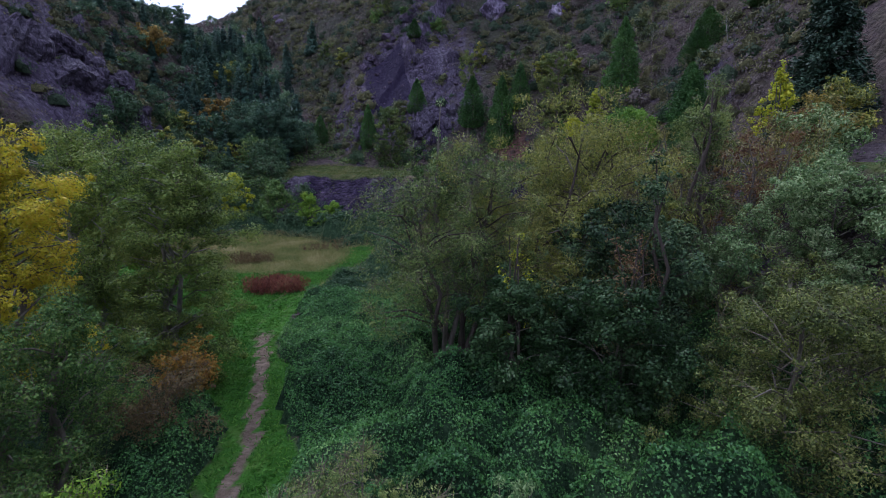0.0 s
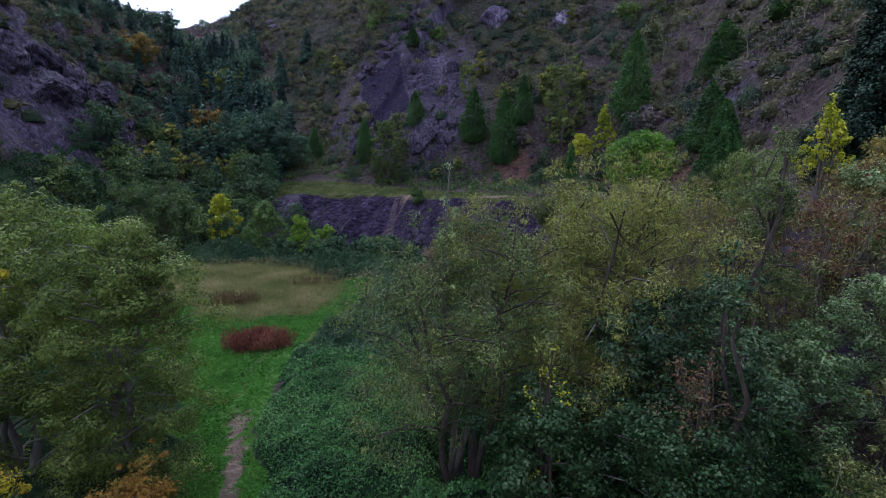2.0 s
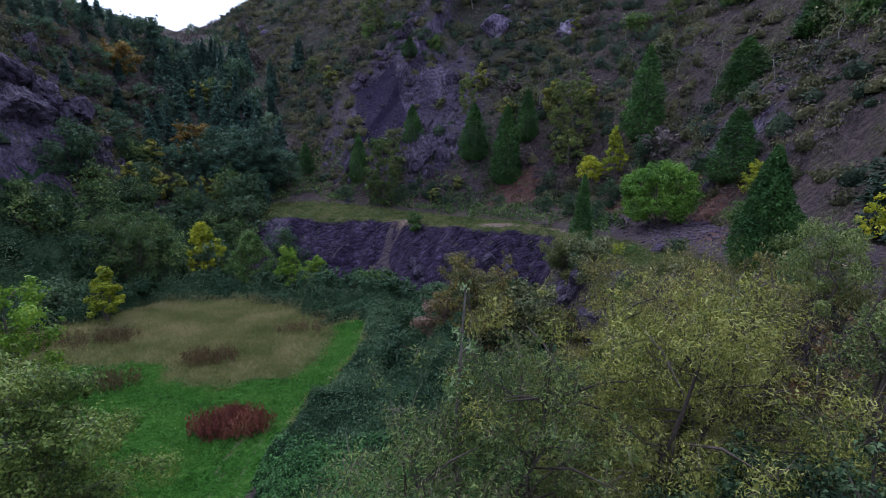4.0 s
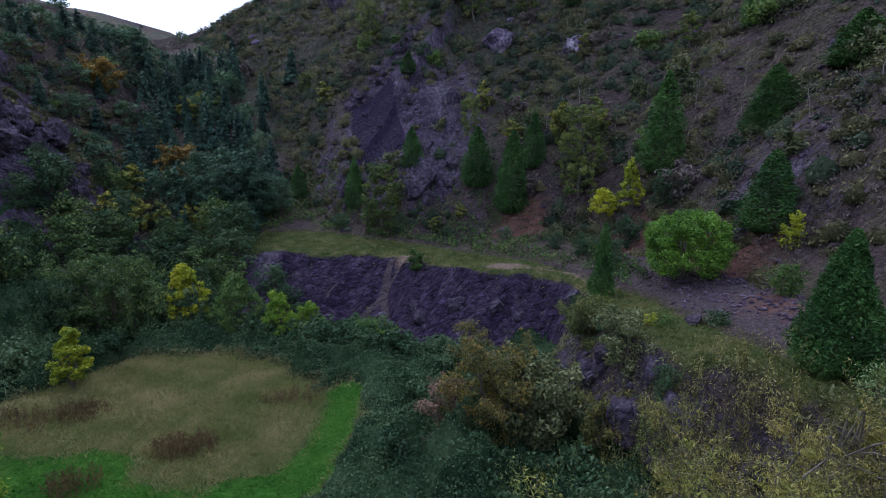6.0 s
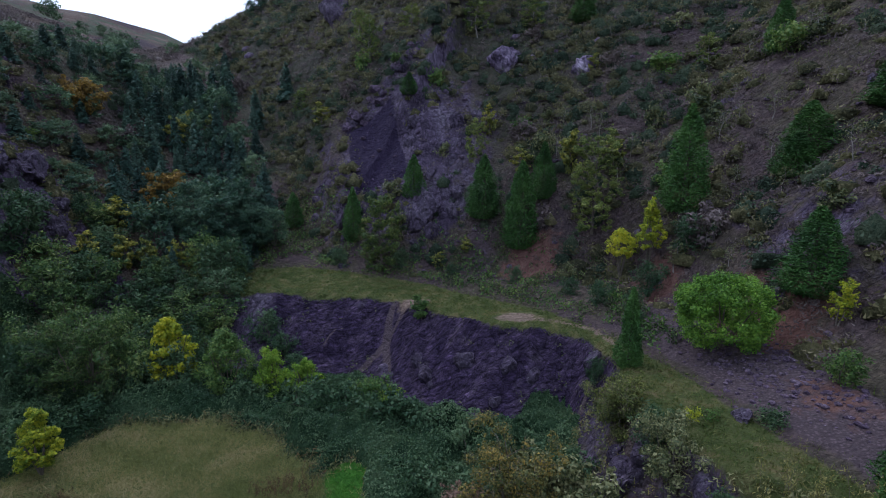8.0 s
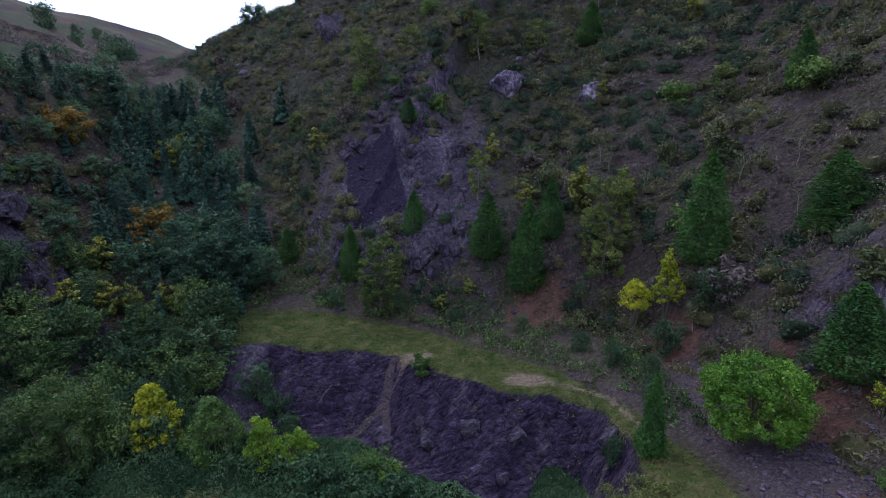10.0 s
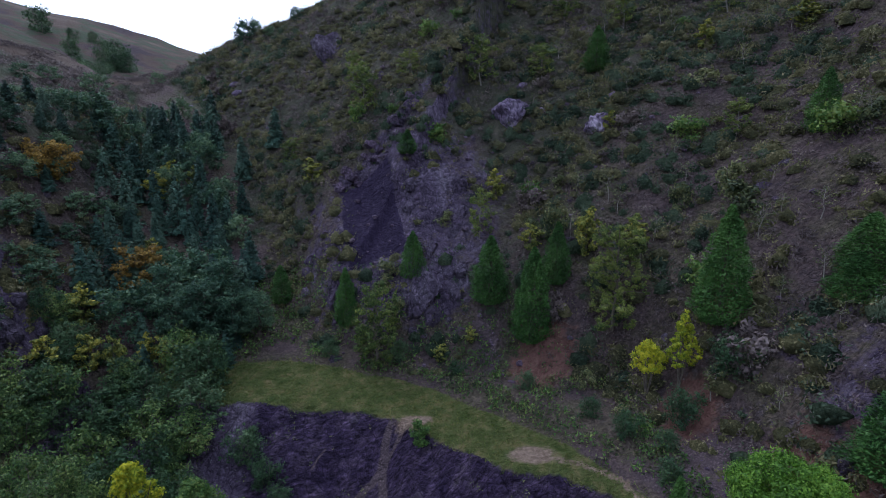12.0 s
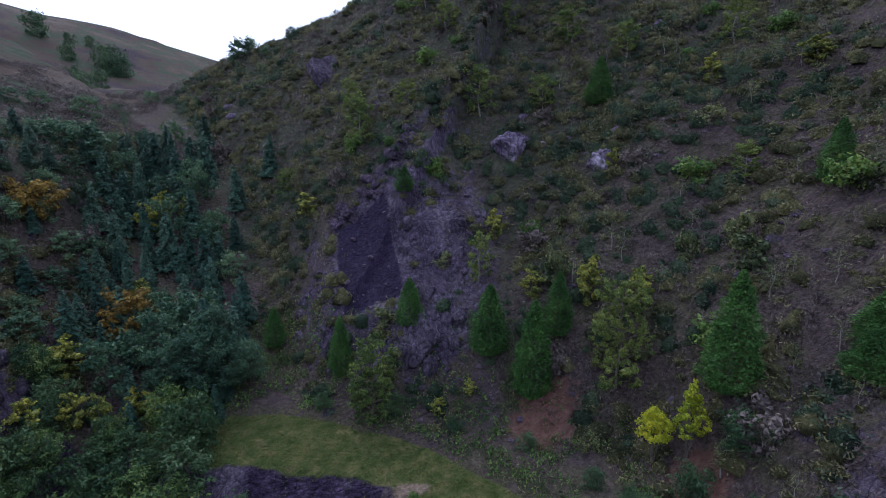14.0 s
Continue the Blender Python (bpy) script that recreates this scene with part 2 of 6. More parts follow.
L_FRESH = leaf_material("fresh_green_leaf", [(0.0595, 0.1104, 0.015), (0.1105, 0.2024, 0.0225), (0.17, 0.2852, 0.03), (0.255, 0.3312, 0.045)], 0.4)
L_ROUND = leaf_material("willow_bush_leaf", [(0.0357, 0.0816, 0.0144), (0.0714, 0.15, 0.0216), (0.1173, 0.228, 0.0288), (0.1836, 0.3, 0.0408)], 0.35)
L_IVY = leaf_material("ivy_leaf", [(0.0055, 0.0153, 0.0052), (0.0131, 0.0319, 0.0097), (0.0228, 0.0521, 0.0158), (0.0379, 0.0735, 0.0241), (0.0813, 0.1226, 0.0525)], 0.15, 0.42)
L_PALE = leaf_material("pale_clematis_leaf", [(0.04519, 0.08441, 0.0299), (0.09051, 0.1501, 0.0537), (0.1809, 0.2532, 0.1075), (0.2852, 0.3411, 0.1742)], 0.25)
L_BRAMBLE = leaf_material("bramble_leaf", [(0.017, 0.0513, 0.0169), (0.0367, 0.0966, 0.0287), (0.0636, 0.1536, 0.0421), (0.1062, 0.2194, 0.059), (0.2262, 0.3511, 0.1181)], 0.2, 0.45, 0.3, single=0.5)
L_BLUE = leaf_material("blue_green_leaf", [(0.0107, 0.0246, 0.01223), (0.0229, 0.0477, 0.02165), (0.0421, 0.0754, 0.03291), (0.0689, 0.1115, 0.04708), (0.1301, 0.1692, 0.07524)], 0.2)
L_CYPRESS = leaf_material("cypress_spray", [(0.0118, 0.03629, 0.009648), (0.0256, 0.06847, 0.01656), (0.0443, 0.1037, 0.02282), (0.0738, 0.1452, 0.03456)], 0.12, individual=0.2, single=0.4)
L_SPRUCE = leaf_material("spruce_spray", [(0.01562, 0.03875, 0.03125), (0.0275, 0.0625, 0.05), (0.045, 0.0925, 0.0675), (0.075, 0.125, 0.0875)], 0.08, individual=0.6, single=0.35)
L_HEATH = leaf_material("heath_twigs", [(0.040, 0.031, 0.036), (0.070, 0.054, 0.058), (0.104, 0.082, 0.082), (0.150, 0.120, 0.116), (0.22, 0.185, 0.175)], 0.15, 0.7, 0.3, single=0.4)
L_MAT = leaf_material("hill_scrub_leaf", [(0.0264, 0.0312, 0.0192), (0.054, 0.0576, 0.0312), (0.0888, 0.0864, 0.0432), (0.132, 0.12, 0.0576), (0.192, 0.174, 0.096)], 0.2, 0.65, 0.3, single=0.35)
L_GORSE = leaf_material("gorse_leaf", [(0.0144, 0.0252, 0.0168), (0.0264, 0.0444, 0.0276), (0.0456, 0.0696, 0.0408), (0.0744, 0.1008, 0.06)], 0.15, 0.65, 0.3, single=0.35)
L_SCRUB = leaf_material("scrub_leaf", [(0.02, 0.0301, 0.0163), (0.0425, 0.0576, 0.0275), (0.0751, 0.0901, 0.0376), (0.1314, 0.1376, 0.0562), (0.2128, 0.2128, 0.1064)], 0.2, 0.6, 0.12)
L_DRY = leaf_material("dry_grass", [(0.0864, 0.1135, 0.03456), (0.1498, 0.161, 0.0576), (0.2376, 0.2138, 0.09504), (0.36, 0.297, 0.1656)], 0.3, 0.7, 0.35, single=0.4)
L_TURF = leaf_material("green_grass", [(0.0218, 0.0725, 0.0086), (0.0437, 0.1294, 0.0154), (0.0656, 0.1707, 0.0205), (0.1093, 0.2069, 0.0342)], 0.3, 0.6, 0.5)
L_BENCH = leaf_material("bench_grass", [(0.034, 0.060, 0.0128), (0.060, 0.086, 0.022), (0.100, 0.116, 0.036), (0.15, 0.148, 0.058)], 0.3, 0.65, 0.4)
L_STRAW = leaf_material("yellow_straw", [(0.05, 0.05, 0.02), (0.10, 0.09, 0.03), (0.17, 0.145, 0.045), (0.26, 0.22, 0.08)], 0.25, 0.7)
L_SHOOT = leaf_material("willow_shoot_leaf", [(0.0575, 0.06325, 0.0207), (0.115, 0.115, 0.0345), (0.1898, 0.1725, 0.0552), (0.2875, 0.253, 0.09775), (0.414, 0.368, 0.184)], 0.3, 0.6, 0.6)
L_STALK = leaf_material("dead_stalks", [(0.06, 0.045, 0.028), (0.10, 0.07, 0.038), (0.15, 0.095, 0.05), (0.13, 0.12, 0.05)], 0.2, 0.7)
L_DOCK = leaf_material("dock_stems", [(0.0875, 0.0275, 0.024), (0.1625, 0.05, 0.0384), (0.225, 0.0813, 0.054), (0.2, 0.125, 0.072)], 0.15, 0.7)
L_THORN = leaf_material("hawthorn_leaf", [(0.0187, 0.0289, 0.0119), (0.0382, 0.051, 0.017), (0.0723, 0.0808, 0.0255), (0.1445, 0.1275, 0.034), (0.255, 0.1785, 0.0425)])
L_WOOD = leaf_material("dark_hazel_leaf", [(0.0243, 0.0486, 0.0189), (0.0432, 0.0837, 0.0297), (0.0756, 0.1269, 0.0405), (0.1215, 0.1755, 0.054), (0.2025, 0.243, 0.081)], 0.3)
L_HILL = leaf_material("hill_birch_leaf", [(0.024, 0.043, 0.014), (0.050, 0.080, 0.022), (0.085, 0.122, 0.030), (0.14, 0.172, 0.040), (0.20, 0.215, 0.055)])
L_PINK = leaf_material("faded_russet_leaf", [(0.05, 0.04, 0.03), (0.11, 0.075, 0.055), (0.19, 0.12, 0.09), (0.26, 0.17, 0.13)])
L_OLIVE = leaf_material("olive_birch_leaf", [(0.035, 0.05, 0.018), (0.075, 0.095, 0.028), (0.13, 0.15, 0.035), (0.22, 0.22, 0.045), (0.34, 0.30, 0.05)])
L_FIR = leaf_material("fir_spray", [(0.0065, 0.0169, 0.0104), (0.013, 0.02925, 0.0182), (0.0221, 0.0455, 0.0273), (0.03575, 0.065, 0.039)], 0.08, individual=0.0)
L_OSIER = leaf_material("osier_leaf", [(0.012, 0.018, 0.006), (0.032, 0.045, 0.013), (0.062, 0.080, 0.020), (0.108, 0.128, 0.030), (0.18, 0.19, 0.055)])
L_GULLY = leaf_material("gully_leaf", [(0.018, 0.042, 0.027), (0.033, 0.072, 0.045), (0.06, 0.108, 0.063), (0.1125, 0.165, 0.09)], individual=0.6)


def shrub_material(name, stops, patch=0.3):
    """The massed twigs and small leaves of low shrubs, drifting in colour from shrub to shrub."""
    m, nt, p = material(name)
    f = calc(nt, "ADD", calc(nt, "MULTIPLY", noisy(nt, 5.5, 6.0, 0.8), 0.8), calc(nt, "MULTIPLY", calc(nt, "SUBTRACT", noisy(nt, patch, 4.0), 0.4), 0.9))
    nt.links.new(ramp(nt, f, [(0.28 + 0.11 * i, c) for i, c in enumerate(stops)]), p.inputs["Base Color"])
    p.inputs["Roughness"].default_value = 1.0
    p.inputs["Specular IOR Level"].default_value = 0.05
    bump(nt, p, noisy(nt, 5.0, 6.0, 0.75), 1.0, 0.6)
    return m


SCRUB_STEMS = shrub_material("scrub_stems", [(0.024, 0.0264, 0.0168), (0.0456, 0.048, 0.0264), (0.072, 0.072, 0.036), (0.1056, 0.1008, 0.048), (0.144, 0.132, 0.072)])
DARK_STEMS = shrub_material("gorse_stems", [(0.0144, 0.0216, 0.0156), (0.024, 0.036, 0.024), (0.0384, 0.0552, 0.0336), (0.06, 0.0792, 0.048), (0.09, 0.108, 0.066)])
L_AMBER = leaf_material("amber_leaf", [(0.06, 0.045, 0.02), (0.12, 0.08, 0.025), (0.20, 0.125, 0.03), (0.29, 0.19, 0.045)], 0.3)
L_THICKET = leaf_material("dark_thicket_leaf", [(0.009803, 0.02444, 0.01279), (0.0196, 0.04552, 0.02229), (0.03425, 0.06922, 0.03189), (0.057, 0.09769, 0.04467), (0.1059, 0.1546, 0.07652)], 0.2, 0.5, 0.25, single=0.42)
# dark colour of the sheet that fills the gaps between thicket leaves
THICKET = shrub_material("thicket_hull", [(0.008, 0.016, 0.0085), (0.016, 0.034, 0.017), (0.03, 0.058, 0.02805), (0.05, 0.085, 0.0425), (0.08, 0.12, 0.06375)])


# ---- terrain ----
def lattice(ix, iy, seed):
    h = (ix.astype(np.int64) * 374761393 + iy.astype(np.int64) * 668265263 + seed * 974634777) & 0x7FFFFFFF
    h = ((h ^ (h >> 13)) * 1274126177) & 0x7FFFFFFF
    return ((h ^ (h >> 16)) & 0xFFFF) / 65535.0


def vnoise(x, y, seed=0):
    """Smooth value noise, 0 to 1."""
    x, y = np.asarray(x, float), np.asarray(y, float)
    ix, iy = np.floor(x), np.floor(y)
    fx, fy = x - ix, y - iy
    fx, fy = fx * fx * (3 - 2 * fx), fy * fy * (3 - 2 * fy)
    ix, iy = ix.astype(np.int64), iy.astype(np.int64)
    a, b = lattice(ix, iy, seed), lattice(ix + 1, iy, seed)
    c, d = lattice(ix, iy + 1, seed), lattice(ix + 1, iy + 1, seed)
    return (a * (1 - fx) + b * fx) * (1 - fy) + (c * (1 - fx) + d * fx) * fy


def fnoise(x, y, seed=0, octaves=4, ridged=False):
    """Fractal noise, about -1 to 1 (ridged: 0 to 1)."""
    total, amp, norm = 0.0, 1.0, 0.0
    x, y = np.asarray(x, float), np.asarray(y, float)
    for i in range(octaves):
        n = 2 * vnoise(x, y, seed + 17 * i) - 1
        total = total + amp * ((1 - np.abs(n)) ** 2 if ridged else n)
        norm += amp
        amp *= 0.5
        x, y = 2.03 * x + 5.1, 2.03 * y - 3.7
    return total / norm


def smooth(a, b, v):
    t = np.clip((np.asarray(v, float) - a) / (b - a), 0, 1)
    return t * t * (3 - 2 * t)


def run_of(line, x, y):
    """How far along a line of corners the nearest place lies."""
    best, run, gone = np.full(np.shape(x), 1e9), np.zeros(np.shape(x)), 0.0
    for (ax, ay, _), (bx, by, _) in zip(line, line[1:]):
        dx, dy = bx - ax, by - ay
        u = np.clip(((x - ax) * dx + (y - ay) * dy) / (dx * dx + dy * dy), 0, 1)
        d = np.hypot(x - ax - u * dx, y - ay - u * dy)
        run = np.where(d < best, gone + u * math.hypot(dx, dy), run)
        best = np.minimum(best, d)
        gone += math.hypot(dx, dy)
    return run


def along(line, x, y):
    """Distance to a line of (x, y, z) corners, its side (+1 right of its way) and the z at the nearest place."""
    best = np.full(np.shape(x), 1e9)
    side, zz = np.zeros(np.shape(x)), np.zeros(np.shape(x))
    for (ax, ay, az), (bx, by, bz) in zip(line, line[1:]):
        dx, dy = bx - ax, by - ay
        u = np.clip(((x - ax) * dx + (y - ay) * dy) / (dx * dx + dy * dy), 0, 1)
        px, py = x - ax - u * dx, y - ay - u * dy
        d = np.hypot(px, py)
        near = d < best - 1e-9
        best = np.where(near, d, best)
        side = np.where(near, np.sign(px * dy - py * dx), side)
        zz = np.where(near, az + u * (bz - az), zz)
    return best, side, zz


# toe of the main hillside, toe of the left hillside, edge of the bench, back of its grass strip, middle of the mown track
TOE_R = [(24, -60, 9), (23, 10, 9), (20, 30, 8.6), (18.5, 40, 8), (15.5, 50, 7.4), (11, 60, 7), (3.5, 65, 6.5), (-8, 66.5, 6.6),
         (-16, 71, 7.5), (-22, 80, 11), (-32, 100, 24), (-44, 116, 34), (-62, 138, 43.5), (-90, 175, 48), (-160, 300, 40)]
TOE_L = [(-38, -60, 1), (-36, 10, 1), (-34, 45, 2), (-33, 58, 4.5), (-34, 68, 8), (-37, 80, 13), (-44, 98, 24), (-52, 116, 33.5),
         (-72, 140, 43), (-100, 178, 48), (-175, 300, 40)]
EDGE = [(-60, 66, 4.6), (-27, 64.5, 5.2), (-18, 63.1, 5.8), (-13.4, 62.2, 6.0), (-8.6, 61.5, 6.0), (-5.1, 60, 6.0), (-0.6, 56, 6.1), (3.2, 53, 6.2), (6.9, 52.2, 6.2), (10.1, 50.2, 5.9),
        (10.8, 46.5, 6.2), (9.2, 42, 6.6), (8.8, 38, 6.8), (9.6, 34.4, 7.0), (10.4, 32.3, 7.2), (11.9, 30.9, 7.4), (12.8, 28, 7.7), (13.0, 24, 8.0), (14, 10, 8.5), (15, -60, 8.5)]
BACK = [(15, 0, 0), (15, 24, 0), (14.2, 30, 0), (13.6, 34, 0), (13.2, 38, 0), (13, 43, 0), (11.5, 50, 0), (8, 55.2, 0), (3.5, 59.5, 0), (-1, 63.5, 0), (-6, 66.5, 0), (-16, 69, 0), (-26, 69, 0), (-60, 72, 0)]
TRACK = [(-5.0, 8, 0), (-5.7, 13, 0), (-7.2, 18, 0), (-8.3, 21, 0), (-9.0, 26, 0), (-8.4, 31, 0), (-7.0, 36, 0), (-6.6, 41, 0), (-7, 44, 0)]


def slab_part(x, y):
    """1 on the smooth dark slab in the quarry wall."""
    u, v = (x + 9.2) + 0.25 * (y - 82), (y - 82)
    wob = 0.5 * fnoise(x / 1.5, y / 1.5, 66, 3)
    return smooth(1.2, 0.75, np.abs(u) / 3.3 + 0.35 * wob) * smooth(1.2, 0.75, np.abs(v + 0.8) / 4.8 + 0.35 * wob)


def ground_height(x, y, rough=True):
    x, y = np.broadcast_arrays(np.asarray(x, float), np.asarray(y, float))
    wx = x + 1.6 * fnoise(x / 9, y / 9, 3, 3)
    wy = y + 1.6 * fnoise(x / 9, y / 9, 4, 3)
    dr, sr, zr = along(TOE_R, wx, wy)
    dl, sl, zl = along(TOE_L, wx, wy)
    ex, ey = x + 0.5 * fnoise(x / 3, y / 3, 5, 3), y + 0.5 * fnoise(x / 3, y / 3, 6, 3)
    de, se, ze = along(EDGE, ex, ey)
    se = -se * de                       # + on the bench
    low = 0.3 + 0.25 * fnoise(x / 7, y / 7, 7, 3) + smooth(-26, -36, x) * 1.5
    wr, wl, we = 1 / (dr + 0.3), 1 / (dl + 0.3), 1 / (np.abs(se) + 0.3)
    shelf = (zr * wr + zl * wl + ze * we) / (wr + wl + we)
    width = 4.6 - 1.2 * smooth(4, 9, x)
    bed = 0.87 * x - 0.48 * y - 0.5 * se   # runs down the face aslant
    rock = 0.55 * (fnoise(bed / 2.6, se / 6.0, 11, 3, True) - 0.45)
    u = np.clip(1 + (se + 1.0 * rock) / width, 0, 1)
    face = u ** 1.25 * (1.15 - 0.15 * u)
    shelf = shelf + 0.12 * np.clip(along(BACK, x, y)[0] * along(BACK, x, y)[1], 0, 4)
    z = np.where(se > 0, shelf, low + (ze - low) * face)
    # hillsides
    bulge = 1 + 0.16 * fnoise(x / 22, y / 22, 21, 3)
    rise = np.where(dr < 48, dr, 48 + 0.75 * (dr - 48)) * bulge * smooth(-1.5, 9, dr)
    hill_r = zr + 1.03 * rise
    crest = np.interp(x, [-90, -62, -49, -39, -28, -19, -13, 60], [43, 49.5, 52.5, 53.2, 54.6, 58.9, 61, 92.4]) - 0.25 * np.maximum(y - 128, 0)
    k = 1.6
    m = np.minimum(hill_r, crest)
    hill_r = m - k * np.log(np.exp(-(hill_r - m) / k) + np.exp(-(crest - m) / k)) + 0.0
    hill_r = np.where(sr > 0, np.maximum(hill_r, np.where(y > 120, 30.0, zr)), -50)
    rise_l = dl * bulge * smooth(-1.5, 6, dl)
    cap_l = 31.5 + 0.35 * np.maximum(-53 - x, 0) + 0.06 * (y - 80)
    hill_l = zl + 1.1 * rise_l
    m = np.minimum(hill_l, cap_l)
    hill_l = m - k * np.log(np.exp(-(hill_l - m) / k) + np.exp(-(cap_l - m) / k))
    hill_l = np.where(sl < 0, hill_l, -50)
    z = np.where(sr > 0, hill_r, z)
    z = np.where(sl < 0, np.maximum(hill_l, -2), z)
    # far moor beyond the pass
    far = smooth(200, 300, np.hypot(x + 30, y))
    moor = 55 + 72 * smooth(110, 420, -x + 0.1 * (y - 200)) + 28 * smooth(260, 520, y) + 9 * fnoise(x / 80, y / 80, 31, 4)
    z = z * (1 - far) + far * moor
    if rough:
        hillside = np.where((sr > 0), smooth(1, 8, dr), np.where(sl < 0, smooth(1, 8, dl), 0)) * (1 - 0.8 * far)
        hillside = hillside * (1 - 0.85 * slab_part(x, y))
        crags = fnoise(x / 6.0, y / 6.0, 41, 5, True) - 0.5
        stony = np.exp(-(((x + 4) / 13) ** 2 + ((y - 79) / 11) ** 2) ** 2) + np.exp(-(((x + 43) / 7) ** 2 + ((y - 60) / 12) ** 2))
        z = z + hillside * ((0.5 + 1.2 * stony) * crags + 1.1 * fnoise(x / 14, y / 14, 43, 3))
        z = z + hillside * (0.35 + 0.55 * stony) * (fnoise(x / 2.7, y / 2.7, 45, 4, True) - 0.5)
        gully = fnoise((run_of(TOE_R, x, y) + 0.25 * dr) / 5.5, dr / 30, 47, 3, True) - 0.45
        z = z + hillside * np.where(sr > 0, 1.5 * gully, 0.8 * crags) * smooth(0, 14, dr)
        onface = np.where((se < 0) & (sr < 0) & (sl > 0), smooth(0.02, 0.2, u) * smooth(1.0, 0.9, u), 0)
        z = z + onface * ((0.32 + 0.35 * smooth(4, 8, x) * smooth(44, 40, y)) * (fnoise(bed / 1.5, se / 5.0, 51, 4, True) - 0.5) + 0.3 * (fnoise(x / 3.6, y / 3.6, 52, 3, True) - 0.5))
        z = z + 0.08 * fnoise(x / 1.1, y / 1.1, 61, 3)
    return z
# ---- end terrain ----


# ---- builders ----
def link_mesh(name, verts, faces, mat, parent=None, label="", flat=True):
    me = bpy.data.meshes.new(name)
    me.from_pydata(verts, [], faces)
    me.materials.append(mat)
    if not flat:
        me.polygons.foreach_set("use_smooth", np.ones(len(me.polygons), bool))
    ob = new(name, me)
    if parent:
        ob.parent = parent
    if label:
        ob["label"] = label
    return ob


def quads_mesh(name, q, mat, parent=None, label=""):
    """One mesh of loose three- or four-cornered leaves, from an array (n, corners, 3)."""
    n, k = q.shape[:2]
    me = bpy.data.meshes.new(name)
    me.vertices.add(k * n)
    me.vertices.foreach_set("co", np.asarray(q, np.float32).ravel())
    me.loops.add(k * n)
    me.loops.foreach_set("vertex_index", np.arange(k * n, dtype=np.int32))
    me.polygons.add(n)
    me.polygons.foreach_set("loop_start", np.arange(0, k * n, k, dtype=np.int32))
    me.update(calc_edges=True)
    me.materials.append(mat)
    ob = new(name, me)
    if parent:
        ob.parent = parent
    if label:
        ob["label"] = label
    return ob


def unit(v):
    return v / np.maximum(np.linalg.norm(v, axis=-1, keepdims=True), 1e-9)


def blades(rng, centre, axis, normal, length, width, far=True):
    """Leaf blades round their centres: pointed at both ends, widest near the stalk, slightly folded; far ones as plain points."""
    a = unit(axis)
    s = unit(np.cross(a, normal))
    up = np.cross(s, a)
    L, W = np.reshape(length, (-1, 1)), np.reshape(width, (-1, 1))
    if far:
        foot = centre - a * L * 0.42 + up * W * 0.1
        return np.stack([foot + s * W * 0.5, centre + a * L * 0.52, foot - s * W * 0.5], axis=1)
    mid = centre - a * L * 0.1
    return np.stack([centre - a * L * 0.5, mid + s * W * 0.5 + up * W * 0.15, centre + a * L * 0.5, mid - s * W * 0.5 + up * W * 0.15], axis=1)


def tube(verts, faces, path, radii, sides=6):
    """Adds a tapered limb along a path."""
    start = len(verts)
    path = [Vector(p) for p in path]
    for i, p in enumerate(path):
        way = (path[min(i + 1, len(path) - 1)] - path[max(i - 1, 0)]).normalized()
        s = way.orthogonal().normalized()
        t = way.cross(s)
        for k in range(sides):
            a = 2 * math.pi * k / sides
            verts.append(tuple(p + float(radii[i]) * (math.cos(a) * s + math.sin(a) * t)))
    for i in range(len(path) - 1):
        for k in range(sides):
            j = (k + 1) % sides
            faces.append((start + i * sides + k, start + i * sides + j, start + (i + 1) * sides + j, start + (i + 1) * sides + k))


def clump_leaves(rng, clumps, n, size, aspect, rise=0.0, shell=0.4, far=True):
    """n leaves spread over round clumps (x, y, z, radius), denser towards their outsides."""
    c = np.asarray(clumps, float)
    weight = c[:, 3] ** 2
    pick = rng.choice(len(c), n, p=weight / weight.sum())
    d = unit(rng.normal(size=(n, 3)))
    r = c[pick, 3] * rng.random(n) ** shell * rng.uniform(0.75, 1.15, n)
    pos = c[pick, :3] + d * r[:, None] * (1, 1, 0.8)
    nrm = unit(1.2 * d + 0.45 * rng.normal(size=(n, 3)) + (0, 0, 0.35))
    axis = unit(np.cross(nrm, rng.normal(size=(n, 3)))) + np.array((0, 0, rise))
    s = size * rng.uniform(0.6, 1.4, n)
    return blades(rng, pos, axis, nrm, s, s * aspect, far)


def set_down(name, x, y, label, category, group="", sink=0.1, turn=0.0, scale=1.0):
    ob = new(name)
    z = float(ground_height(x, y)) - sink
    ob.matrix_basis = pose(x, y, z, 0, 0, turn) @ Matrix.Scale(scale, 4)
    return tagged(ob, label, category, group)


